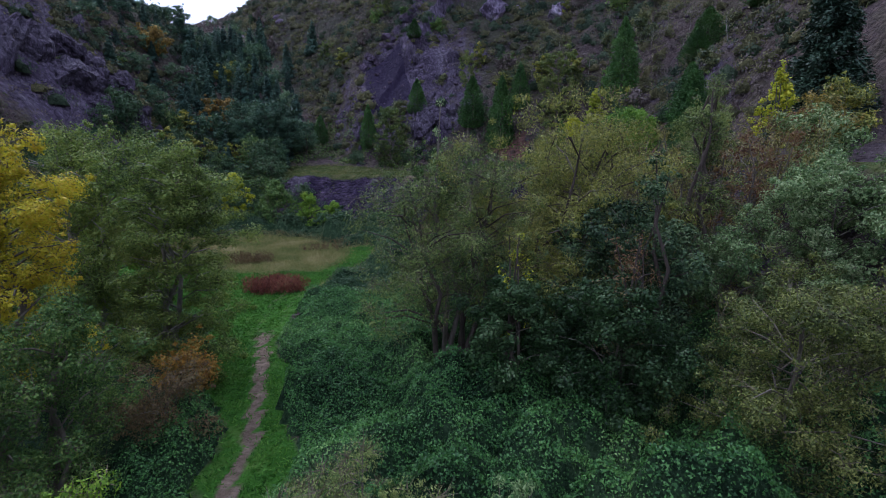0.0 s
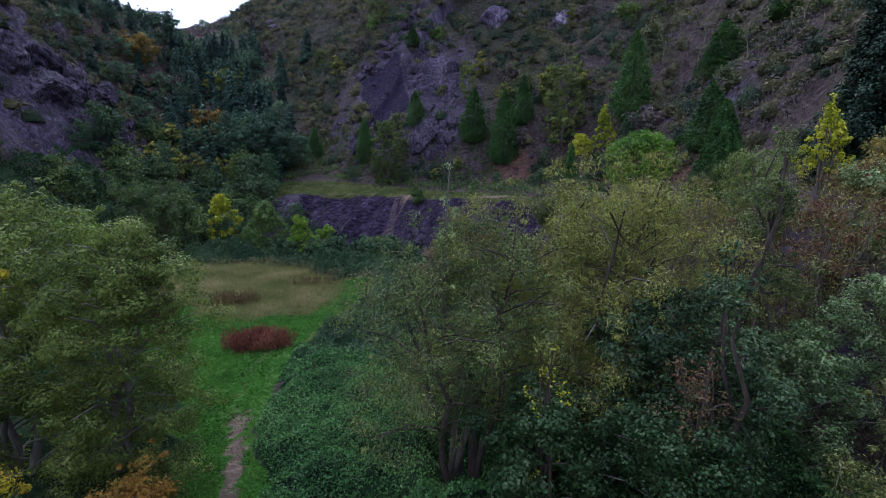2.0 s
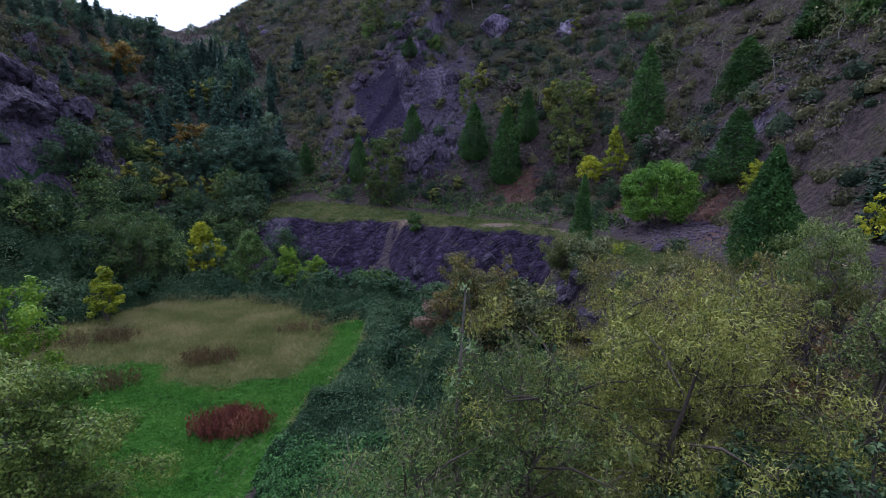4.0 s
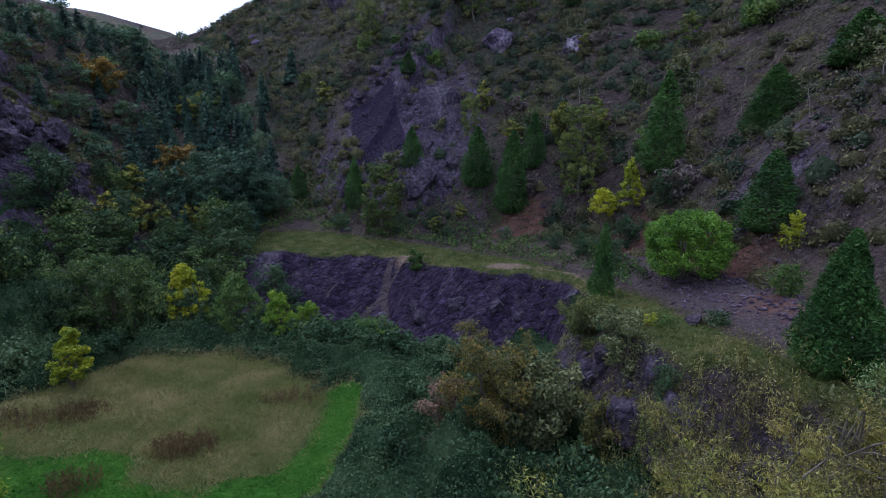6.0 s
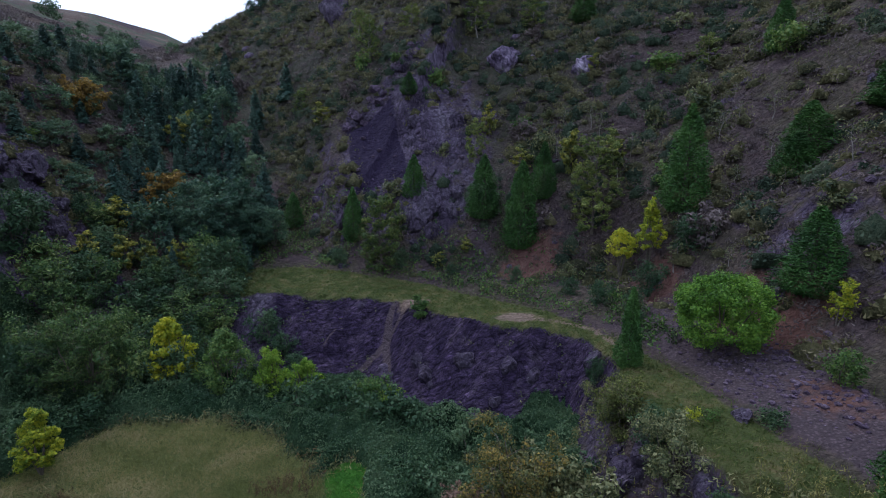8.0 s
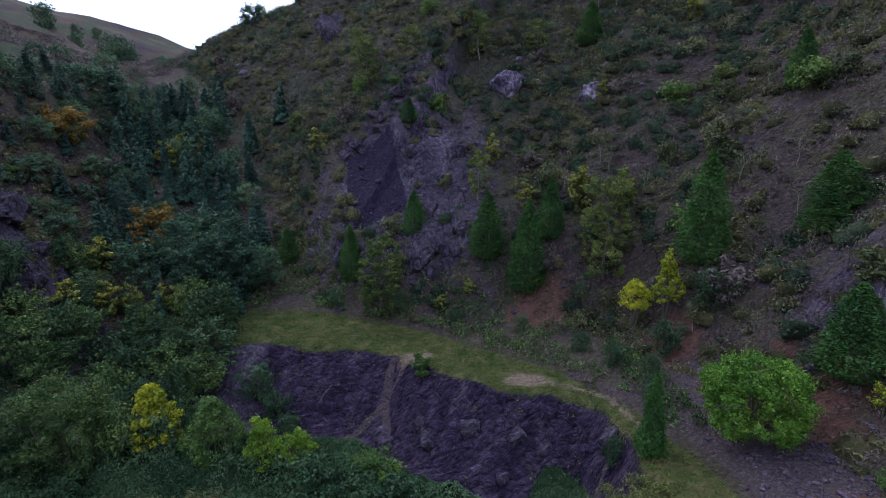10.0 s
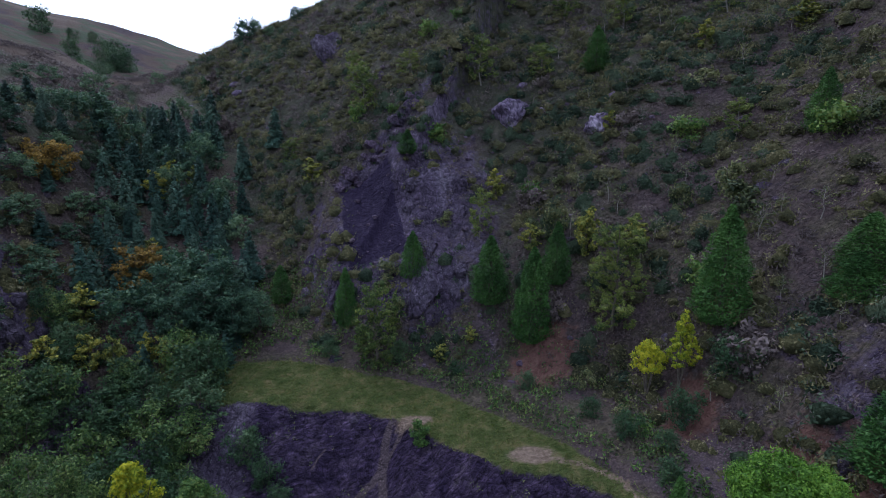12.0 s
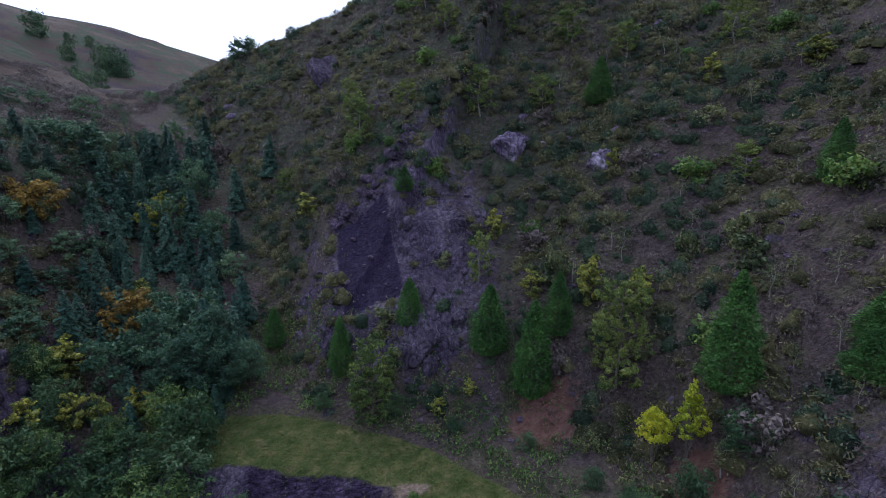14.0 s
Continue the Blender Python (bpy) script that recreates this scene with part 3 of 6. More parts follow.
def broadleaf(name, label, x, y, h, w, leaf, n, size, seed, bark=BARK, base=0.15, stems=1, aspect=0.5, rise=0.0, clump=0.16, limbs=16, category="tree", lean=(0, 0), open_crown=0.0, top=None, split=False):
    """A tree or tall shrub: stems, limbs, and a crown of leaves gathered in clumps at the limbs' ends."""
    rng = np.random.default_rng(seed)
    h = h if top is None else top - float(ground_height(x, y))
    big = n > 12000
    if big:
        n, size = int(n * 1.65), size * 0.77
    ob = set_down(name, x, y, label, category)
    verts, faces, clumps = [], [], []
    rings, sides = (7, 7) if n > 4000 else (4, 4)
    for s in range(stems):
        a0 = rng.uniform(0, 6.28)
        spread = 0.0 if stems == 1 else 0.28 * w
        tip = np.array((math.cos(a0) * spread + lean[0], math.sin(a0) * spread + lean[1], h * rng.uniform(0.8, 0.95)))
        foot = np.array((math.cos(a0), math.sin(a0), 0)) * (0 if stems == 1 else 0.06 * w)
        path = [foot + (tip - foot) * u + np.append(rng.normal(size=2) * 0.03 * h * math.sin(3 * u), 0) for u in np.linspace(0, 1, rings)]
        r0 = 0.012 * h + 0.02
        tube(verts, faces, path, [r0 * (1 - 0.85 * u) for u in np.linspace(0, 1, rings)], sides)
        for i in range(limbs // stems + 1):
            u = base + (1 - base) * (i + rng.random()) / (limbs // stems + 1)
            at = foot + (tip - foot) * u * 0.92
            az = i * 2.4 + rng.uniform(-0.5, 0.5) + a0
            v = (u - base) / (1 - base)
            reach = 0.5 * w * (0.45 + 0.75 * math.sin(math.pi * min(1, 0.22 + 0.72 * v))) * rng.uniform(0.65, 1.12) * (1 - 0.35 * (stems > 1))
            end = at + np.array((math.cos(az) * reach, math.sin(az) * reach, (0.25 + 0.5 * v) * reach * rng.uniform(0.5, 1.3)))
            end[2] = min(end[2], h * 0.97)
            mid = (at + end) / 2 + np.array((0, 0, 0.1 * reach))
            if big or split:
                lv, lf = [], []
                tube(lv, lf, [at, mid, end], [r0 * 0.4 * (1 - 0.6 * u), r0 * 0.22, r0 * 0.07], 5)
                link_mesh("limb", lv, lf, bark, ob, flat=False)
            else:
                tube(verts, faces, [at, mid, end], [r0 * 0.4 * (1 - 0.6 * u), r0 * 0.22, r0 * 0.07], 5 if n > 4000 else 3)
            for f in (0.4, 0.58, 0.74, 0.88, 1.0) if big else (0.5, 0.78, 1.0):
                q = at + (end - at) * f + rng.normal(size=3) * (0.075 if big else 0.06) * w
                clumps.append((*q, clump * w * rng.uniform(0.5, 1.15) * (0.75 + 0.35 * f) * (0.72 if big else 1.0)))
        clumps.append((*tip, clump * w * 0.7))
    link_mesh("trunk", verts, faces, bark, ob, flat=False)
    # fine outer sprays that break the outline
    c = np.asarray(clumps)
    sprays = [(*(c[k, :3] + unit(rng.normal(size=3)) * c[k, 3] * 1.15 + (0, 0, 0.25 * c[k, 3])), c[k, 3] * 0.3) for k in rng.integers(0, len(c), len(c))]
    q = clump_leaves(rng, clumps, int(n * 0.82), size, aspect, rise, 0.4 + open_crown)
    q2 = clump_leaves(rng, sprays, int(n * 0.18), size, aspect, rise, 0.6)
    quads_mesh("crown", np.concatenate([q, q2]), leaf, ob)
    if big and leaf not in (L_IVY, L_BLUE):
        # fine bare twigs that show between the leaves
        m = 3600 if rise else 2200
        k = rng.integers(0, len(c), m)
        d = unit(rng.normal(size=(m, 3)) + (0, 0, 0.5 + rise))
        at = c[k, :3] + d * c[k, 3:4] * rng.uniform(0.2, 0.9, (m, 1))
        length = c[k, 3] * rng.uniform(0.6, 1.6, m)
        quads_mesh("twig", blades(rng, at, d + 0.3 * rng.normal(size=(m, 3)), rng.normal(size=(m, 3)), length, 0.02), TWIG, ob)
    return ob


def dome_bush(name, label, x, y, h, w, leaf, n, size, seed, category="bush", aspect=0.5, base=0.0, point=0.0, tuft=0.075, bark=BARK, tufts=300):
    """A dense rounded bush or young tree: stems, and leaves in small tufts all over a lumpy dome, pointed at the top where asked."""
    rng = np.random.default_rng(seed)
    ob = set_down(name, x, y, label, category)
    for i in range(9 if base < 0.1 else 5):
        az, r = 1.3 * i, 0.36 * w * rng.uniform(0.5, 1)
        verts, faces = [], []
        foot = 0.1 if base < 0.1 else 0.02
        tube(verts, faces, [(foot * math.cos(az), foot * math.sin(az), 0), (0.5 * r * math.cos(az), 0.5 * r * math.sin(az), (0.35 + 0.3 * base) * h), (r * math.cos(az), r * math.sin(az), 0.75 * h)], [0.07, 0.05, 0.015], 5)
        link_mesh("stem", verts, faces, bark, ob, flat=False)
    d = unit(rng.normal(size=(tufts, 3)))
    d[:, 2] = np.where(d[:, 2] < -0.85, -d[:, 2], d[:, 2])
    low = base * h
    wide = 0.43 * w * (1 - point * np.clip(d[:, 2] + 0.15, 0, 1) ** 0.7)
    lumps = 1 + (0.12 if tufts > 200 else 0.3) * fnoise(d[:, 0] * 2.2 + seed, d[:, 1] * 2.2 + d[:, 2] * 2, seed, 2)
    deep = np.where(rng.random(tufts) < 0.25, 0.6, 1.0) * lumps * rng.uniform(0.88, 1.06, tufts)
    at = np.stack([d[:, 0] * wide * deep, d[:, 1] * wide * deep, low + 0.46 * (h - low) + d[:, 2] * 0.45 * (h - low) * deep], 1)
    clumps = np.concatenate([at, (tuft * w * rng.uniform(0.7, 1.3, tufts))[:, None]], 1)
    quads_mesh("crown", clump_leaves(rng, clumps, n, size, aspect, 0.3, 0.4), leaf, ob)
    return ob


def conifer(name, label, x, y, h, w, leaf, n, size, seed, fullness=0.75, bare=0.03, droop=0.25, category="conifer"):
    """A spruce: straight stem, whorls of drooping boughs and sprays along each bough."""
    rng = np.random.default_rng(seed)
    ob = set_down(name, x, y, label, category, sink=0.25)
    verts, faces = [], []
    tube(verts, faces, [(0, 0, 0), (0.01 * h, 0, 0.5 * h), (0, 0, 0.98 * h)], [0.022 * h, 0.013 * h, 0.004 * h], 6)
    levels = max(9, int(h * 2.4))
    per = []
    for i in range(levels):
        u = bare + (1 - bare) * (i + 0.3 * rng.random()) / levels
        for k in range(7):
            az = 6.283 * (k + 0.4 * (i % 2)) / 7 + rng.uniform(-0.3, 0.3)
            reach = 0.5 * w * (1 - u) ** fullness * rng.uniform(0.6, 1.2) + 0.04 * w
            per.append((u * h + rng.normal() * 0.02 * h, az, reach))
            if k % 3 == 0 and i % 2 == 0:
                tube(verts, faces, [(0, 0, u * h), (math.cos(az) * reach * 0.8, math.sin(az) * reach * 0.8, u * h - droop * 0.5 * reach)], [0.012 * h * (1 - u) + 0.01, 0.006], 3)
    per = np.array(per)
    link_mesh("trunk", verts, faces, DARK_BARK, ob, flat=False)
    pick = rng.choice(len(per), n, p=per[:, 2] ** 1.3 / (per[:, 2] ** 1.3).sum())
    f = rng.random(n) ** 0.55
    r = per[pick, 2] * f
    az = per[pick, 1] + rng.normal(size=n) * 0.2 / (0.35 + f)
    z = per[pick, 0] - droop * r * f + rng.normal(size=n) * 0.02 * h + 0.15 * r * f * f
    pos = np.stack([np.cos(az) * r, np.sin(az) * r, np.clip(z, 0.02 * h, h)], 1)
    out = np.stack([np.cos(az), np.sin(az), rng.uniform(-0.7, 0.25, n)], 1) + 0.45 * rng.normal(size=(n, 3))
    nrm = unit(np.stack([np.cos(az) * 0.5, np.sin(az) * 0.5, np.ones(n)], 1) + 0.5 * rng.normal(size=(n, 3)))
    s = size * rng.uniform(0.6, 1.35, n)
    quads_mesh("crown", blades(rng, pos, out, nrm, s, s * 0.6), leaf, ob)
    return ob


def cypress(name, label, x, y, h, w, leaf, n, size, seed, category="conifer"):
    """A cypress: a dense, slightly lumpy cone of upright flat sprays down to the ground."""
    rng = np.random.default_rng(seed)
    ob = set_down(name, x, y, label, category, sink=0.25)
    verts, faces = [], []
    tube(verts, faces, [(0, 0, 0), (0.01 * h, 0, 0.5 * h), (0, 0, 0.95 * h)], [0.025 * h, 0.015 * h, 0.004 * h], 6)
    link_mesh("trunk", verts, faces, DARK_BARK, ob, flat=False)
    u = rng.random(n) ** 1.35
    az = rng.uniform(0, 6.283, n)
    lumps = 0.86 + 0.30 * fnoise(az * 1.9, u * h * 0.9 + seed, seed, 2) + 0.14 * fnoise(az * 5, u * h * 2.2, seed + 3, 2)
    reach = 0.5 * w * np.minimum(1, (u / 0.14 + 0.25)) ** 0.6 * (1 - u) ** 0.72 * lumps + 0.03
    r = reach * rng.random(n) ** 0.28
    z = u * h + 0.15 * r + rng.normal(size=n) * 0.01 * h
    c, s_ = np.cos(az), np.sin(az)
    pos = np.stack([c * r, s_ * r, np.clip(z, 0.01 * h, h)], 1)
    out = np.stack([c * 0.8, s_ * 0.8, rng.uniform(-0.5, 1.1, n)], 1) + 0.6 * rng.normal(size=(n, 3))
    nrm = unit(np.stack([c, s_, 0.35 + 0 * c], 1) + 0.8 * rng.normal(size=(n, 3)))
    s = size * rng.uniform(0.6, 1.35, n)
    quads_mesh("crown", blades(rng, pos, out, nrm, s, s * 0.42), leaf, ob)
    return ob


def spread(name, label, category, group, xs, ys, zs, radius, height, k, size, aspect, leaf, seed, rise=0.5, flat=0.0):
    """Low growth that nobody could count, as one object: k blades on each root."""
    rng = np.random.default_rng(seed)
    n = len(xs)
    rad, hei = np.broadcast_to(radius, n), np.broadcast_to(height, n)
    i = np.repeat(np.arange(n), k)
    d = rng.normal(size=(n * k, 2)) * 0.5
    up = rng.random(n * k) ** 0.7 * np.exp(-0.7 * (d ** 2).sum(1))
    px, py = xs[i] + d[:, 0] * rad[i], ys[i] + d[:, 1] * rad[i]
    pz = zs[i] + up * hei[i]
    pos = np.stack([px, py, pz], 1)
    nrm = unit(np.stack([d[:, 0], d[:, 1], 0.6 + 0 * up], 1) + 0.6 * rng.normal(size=(n * k, 3)))
    axis = unit(np.cross(nrm, rng.normal(size=(n * k, 3)))) * (1 - flat) + np.array((0, 0, rise))
    s = size * rng.uniform(0.55, 1.4, n * k)
    ob = quads_mesh(name, blades(rng, pos, axis, nrm, s, s * aspect), leaf)
    return tagged(ob, label, category, group, "stuff")


def domes(name, label, category, xs, ys, zs, radius, height, k, size, aspect, leaf, stem, seed):
    """Low rounded shrubs that nobody could count, as one object: sprays of leaves over a dark core of stems."""
    rng = np.random.default_rng(seed)
    n = len(xs)
    i = np.repeat(np.arange(n), k)
    d = unit(rng.normal(size=(n * k, 3)))
    d[:, 2] = np.abs(d[:, 2]) - 0.15
    bulge = 1.0 + 0.3 * fnoise(d[:, 0] * 2 + i * 3.7, d[:, 1] * 2 - i * 1.3, seed, 2)
    r = bulge * rng.uniform(0.5, 1.15, n * k)
    pos = np.stack([xs[i] + d[:, 0] * r * radius[i], ys[i] + d[:, 1] * r * radius[i], zs[i] + d[:, 2] * r * height[i]], 1)
    nrm = unit(d + 0.5 * rng.normal(size=(n * k, 3)))
    axis = unit(np.cross(nrm, rng.normal(size=(n * k, 3)))) + np.array((0, 0, 0.5))
    s = size * rng.uniform(0.5, 1.4, n * k) * (0.7 + 0.3 * radius[i])
    ob = tagged(quads_mesh(name, blades(rng, pos, axis, nrm, s, s * aspect), leaf), label, category, "", "stuff")
    bm = bmesh.new()
    bmesh.ops.create_icosphere(bm, subdivisions=1, radius=1.0)
    core = np.array([p.co[:] for p in bm.verts])
    low = [tuple(p.index for p in f.verts) for f in bm.faces if f.calc_center_median().z > -0.35]
    bm.free()
    c = np.tile(core, (n, 1))
    own = np.repeat(np.arange(n), len(core))
    lump = 1.0 + 0.45 * fnoise(c[:, 0] * 2 + own * 3.7, c[:, 1] * 2 - own * 1.3, seed, 2) + rng.uniform(-0.3, 0.3, len(c))
    v = c * (lump * 0.6)[:, None] * np.stack([radius, radius, height], 1)[own] + np.stack([xs, ys, zs], 1)[own]
    faces = (np.array(low)[None] + (np.arange(n) * len(core))[:, None, None]).reshape(-1, 3).tolist()
    link_mesh("stems", v.tolist(), faces, stem, ob, flat=False)
    return ob


def pebble(rng, r, jag=0.28, sub=1, squash=0.7):
    """Corners and faces of one angular stone."""
    bm = bmesh.new()
    bmesh.ops.create_icosphere(bm, subdivisions=sub, radius=1.0)
    k = rng.normal(size=(6, 3))
    k = unit(k)
    cut = rng.uniform(0.55, 0.85, 6)
    vs = np.array([v.co[:] for v in bm.verts])
    fs = [tuple(v.index for v in f.verts) for f in bm.faces]
    bm.free()
    for nn, cc in zip(k, cut):
        over = np.maximum(vs @ nn - cc, 0)
        vs -= over[:, None] * nn
    vs *= 1 + jag * (rng.random((len(vs), 1)) - 0.5)
    return vs * r * np.array((1.2, 1.0, squash)), fs


def outcrop(name, label, x, y, r, seed, mat=ROCK, size=(1, 1, 1), turn=0.0, sink=0.35, sub=4, tilt=0.0, rough=1.0):
    """A jutting mass of broken rock: planes cut across a lump, then cracked and roughened."""
    rng = np.random.default_rng(seed)
    bm = bmesh.new()
    bmesh.ops.create_icosphere(bm, subdivisions=sub, radius=1.0)
    vs = np.array([v.co[:] for v in bm.verts])
    fs = [tuple(v.index for v in f.verts) for f in bm.faces]
    bm.free()
    for _ in range(16):
        nn = unit(rng.normal(size=3))
        over = np.maximum(vs @ nn - rng.uniform(0.55, 0.9), 0)
        vs -= over[:, None] * nn
    nrm = unit(vs)
    a = fnoise(vs[:, 0] * 3.1 + seed, vs[:, 1] * 3.1 + vs[:, 2] * 2.3, seed, 4, True) - 0.5
    b = fnoise(vs[:, 0] * 7 - vs[:, 2] * 5, vs[:, 1] * 7 + seed, seed + 5, 3, True) - 0.5
    vs = vs + nrm * rough * (0.28 * a + 0.12 * b)[:, None]
    vs = vs * r * np.array(size)
    ob = link_mesh(name, vs.tolist(), fs, mat)
    z = float(ground_height(x, y))
    ob.matrix_basis = pose(x, y, z + r * size[2] * (0.5 - sink) - 0.3, tilt, 0, turn)
    return tagged(ob, label, "rock")


# ---- ground ----
def steps(marks):
    """Coordinates with a spacing of their own in each stretch: (start, spacing), ..., (end, 0)."""
    out = []
    for (a, s), (b, _) in zip(marks, marks[1:]):
        out += list(np.linspace(a, b, max(1, round((b - a) / s)), endpoint=False))
    return np.array(out + [marks[-1][0]])


def meadow(x, y):
    """1 on the open grass of the quarry floor."""
    track = np.interp(y, [p[1] for p in TRACK], [p[0] for p in TRACK])
    right = smooth(1.7, 0.4, x - track - 1.0 * fnoise(x / 2.2, y / 2.2, 71, 3))
    bx = x + 1.6 * fnoise(x / 3, y / 3, 72, 4)
    by = y + 1.3 * fnoise(x / 2.2, y / 2.2, 76, 4)
    back = smooth(1.5, -1.2, by - np.interp(bx, [-30, -28.4, -26.6, -24, -19.5, -15.5, -11.6, -8.9, -7.6, -6.2, -3], [39.5, 41, 45.1, 48.4, 49.4, 47.8, 45.4, 42.6, 43.6, 44.6, 42.5]))
    left = smooth(-1.2, 1.2, bx - np.interp(y, [8, 14, 18, 22, 26, 30, 34, 38, 41, 46, 50], [-5.8, -7.1, -8.8, -11, -16, -23, -28, -30, -28.6, -26, -24]))
    return right * back * left


def floor_parts(x, y):
    dt, st, _ = along(TRACK, x, y)
    m = meadow(x, y)
    lush = m * np.maximum(smooth(2.4, 0.6, dt + 0.9 * fnoise(x / 2, y / 2, 73, 3)), smooth(0.8, -0.8, y + 1.5 * fnoise(x / 2.5, y / 2.5, 74, 4) - np.interp(x, [-28, -23, -19.6, -16, -12, -9.7], [35.2, 35.4, 36.3, 33.8, 33.2, 34.5])))
    path = m * smooth(0.36, 0.12, dt + 0.12 * fnoise(x / 0.7, y / 0.7, 77, 3)) * smooth(23, 20, y)
    path = np.maximum(path, 0.45 * m * smooth(0.35, 0.15, np.abs(dt - 0.45)) * smooth(18, 22, y) * smooth(33, 27, y))
    return m, lush, path


def bramble_depth(x, y):
    """Height of the thicket over the quarry floor."""
    de, se, _ = along(EDGE, x, y)
    se = -se * de
    m = meadow(x, y)
    lump = 0.8 + 0.95 * fnoise(x / 2.6, y / 2.6, 81, 3) + 0.5 * fnoise(x / 0.8, y / 0.8, 82, 2)
    tall = 0.8 + 1.2 * smooth(-4, 1, x) + 0.7 * smooth(40, 46, y) * smooth(-2, -8, x)
    off = 4.6 - 2.6 * smooth(3, 7, x)
    inside = smooth(0.6, 0.0, m) * smooth(-off, -off - 2.2, se) * smooth(-41, -36, x) * smooth(58, 53, y)
    hollow = 1 - 0.85 * np.exp(-(((x - 0.9) / 1.7) ** 2 + ((y - 17.0) / 1.9) ** 2) ** 2)
    return np.maximum(lump, 0.15) * tall * inside * hollow


def lay_ground():
    xs = steps([(-900, 60), (-420, 22), (-200, 6), (-110, 1.8), (-62, 0.7), (-30, 0.36), (20, 0.6), (48, 1.2), (90, 6), (200, 30), (700, 0)])
    ys = steps([(-500, 60), (-80, 10), (-20, 2), (4, 0.6), (28, 0.34), (72, 0.55), (100, 0.8), (135, 1.6), (190, 5), (420, 25), (1400, 0)])
    X, Y = np.meshgrid(xs, ys)
    Z = ground_height(X, Y)
    nx, ny = len(xs), len(ys)
    idx = np.arange(nx * ny).reshape(ny, nx)
    f = np.stack([idx[:-1, :-1], idx[:-1, 1:], idx[1:, 1:], idx[1:, :-1]], -1).reshape(-1, 4)
    me = bpy.data.meshes.new("ground")
    me.vertices.add(nx * ny)
    me.vertices.foreach_set("co", np.stack([X, Y, Z], -1).astype(np.float32).ravel())
    me.loops.add(4 * len(f))
    me.loops.foreach_set("vertex_index", f.astype(np.int32).ravel())
    me.polygons.add(len(f))
    me.polygons.foreach_set("loop_start", np.arange(0, 4 * len(f), 4, dtype=np.int32))
    me.update(calc_edges=True)
    me.polygons.foreach_set("use_smooth", np.ones(len(f), bool))
    me.materials.append(GROUND)
    # where the plan has rock, debris, bare earth, turf and paths
    m, lush, path = floor_parts(X, Y)
    de, se, _ = along(EDGE, X, Y)
    se = -se * de
    dr, sr, _ = along(TOE_R, X, Y)
    dl, sl, _ = along(TOE_L, X, Y)
    gy, gx = np.gradient(Z, ys, xs)
    steep = np.hypot(gx, gy)
    inside = (sr < 0) & (sl > 0)
    face = inside * smooth(0.4, -0.2, se) * smooth(-7.5, -5, se)
    slab = np.exp(-(((X + 4.5) / 12.5) ** 2 + ((Y - 80) / 11) ** 2) ** 2)
    low_right = np.exp(-(((X - 25) / 7) ** 2 + ((Y - 50) / 9) ** 2))
    wall_left = np.exp(-(((X + 44) / 9) ** 2 + ((Y - 60) / 12) ** 2) ** 2)
    rock = np.clip(face * (1 - 0.55 * smooth(45, 40, Y)) + 0.72 * slab + 0.5 * low_right + 1.0 * wall_left + 0.42 * smooth(1.35, 2.2, steep) * ~inside, 0, 1)
    db, sb, _ = along(BACK, X, Y)
    scree = np.maximum.reduce([0.75 * inside * smooth(0, 1.2, sb * db) * smooth(8, 12, X) * smooth(56, 50, Y), np.exp(-(((X - 16.6) / 2.6) ** 2 + ((Y - 41) / 6) ** 2) ** 2) * smooth(-3.5, -1.2, sr * dr), 0.9 * np.exp(-(((X - 17) / 2) ** 2 + ((Y - 51) / 5) ** 2)), 0.8 * np.exp(-(((X - 3.5) / 1.6) ** 2 + ((Y - 69) / 3.5) ** 2))])
    earth = np.maximum.reduce([np.exp(-(((X - 8.6) / 3.6) ** 2 + ((Y - 65.6) / 3) ** 2)), 0.9 * np.exp(-(((X - 17.2) / 2.4) ** 2 + ((Y - 55.6) / 2.8) ** 2)), 0.9 * np.exp(-(((X - 20) / 3.2) ** 2 + ((Y - 46) / 5) ** 2)), 0.6 * np.exp(-(((X - 17) / 2.5) ** 2 + ((Y - 37) / 4) ** 2)), 0.7 * np.exp(-(((X - 22) / 2) ** 2 + ((Y - 60) / 3) ** 2))])
    bench = inside * smooth(-0.5, 0.3, se) * smooth(-32, -24, X) * smooth(0.7, -0.7, sb * db) * (1 - 0.7 * scree)
    bare = np.maximum(np.exp(-(((X - 5.2) / 1.9) ** 2 + ((Y - 54.2) / 1.1) ** 2)), np.exp(-(((X + 3.4) / 1.8) ** 2 + ((Y - 59.4) / 0.8) ** 2)))
    bare = np.maximum(bare, 0.62 * smooth(0.55, 0.2, along([(5.5, 54, 0), (8.4, 53, 0), (10.8, 51.2, 0), (11.6, 47, 0)], X, Y)[0]))
    bed = 0.87 * X - 0.48 * Y - 0.5 * se
    streak = smooth(0.74, 0.9, fnoise(bed / 1.9, se / 9.0, 55, 2, True)) * face
    scree = np.maximum(scree, 0.8 * streak)
    scree = np.maximum(scree, 0.95 * np.exp(-((X + 5.9 - 0.12 * (Y - 56) + 0.3 * np.sin(Y)) / 0.42) ** 2) * smooth(52, 54, Y) * smooth(60.5, 59.5, Y))
    moor = smooth(135, 175, np.hypot(X + 20, Y)) + 0.6 * smooth(-52, -64, X)
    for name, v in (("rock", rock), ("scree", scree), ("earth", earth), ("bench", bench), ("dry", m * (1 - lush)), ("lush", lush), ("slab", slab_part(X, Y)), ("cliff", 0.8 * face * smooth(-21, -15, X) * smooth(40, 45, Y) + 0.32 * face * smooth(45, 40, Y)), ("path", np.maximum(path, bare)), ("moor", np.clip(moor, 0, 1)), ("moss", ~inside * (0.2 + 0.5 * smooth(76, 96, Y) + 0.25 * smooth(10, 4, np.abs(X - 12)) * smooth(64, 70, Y)))):
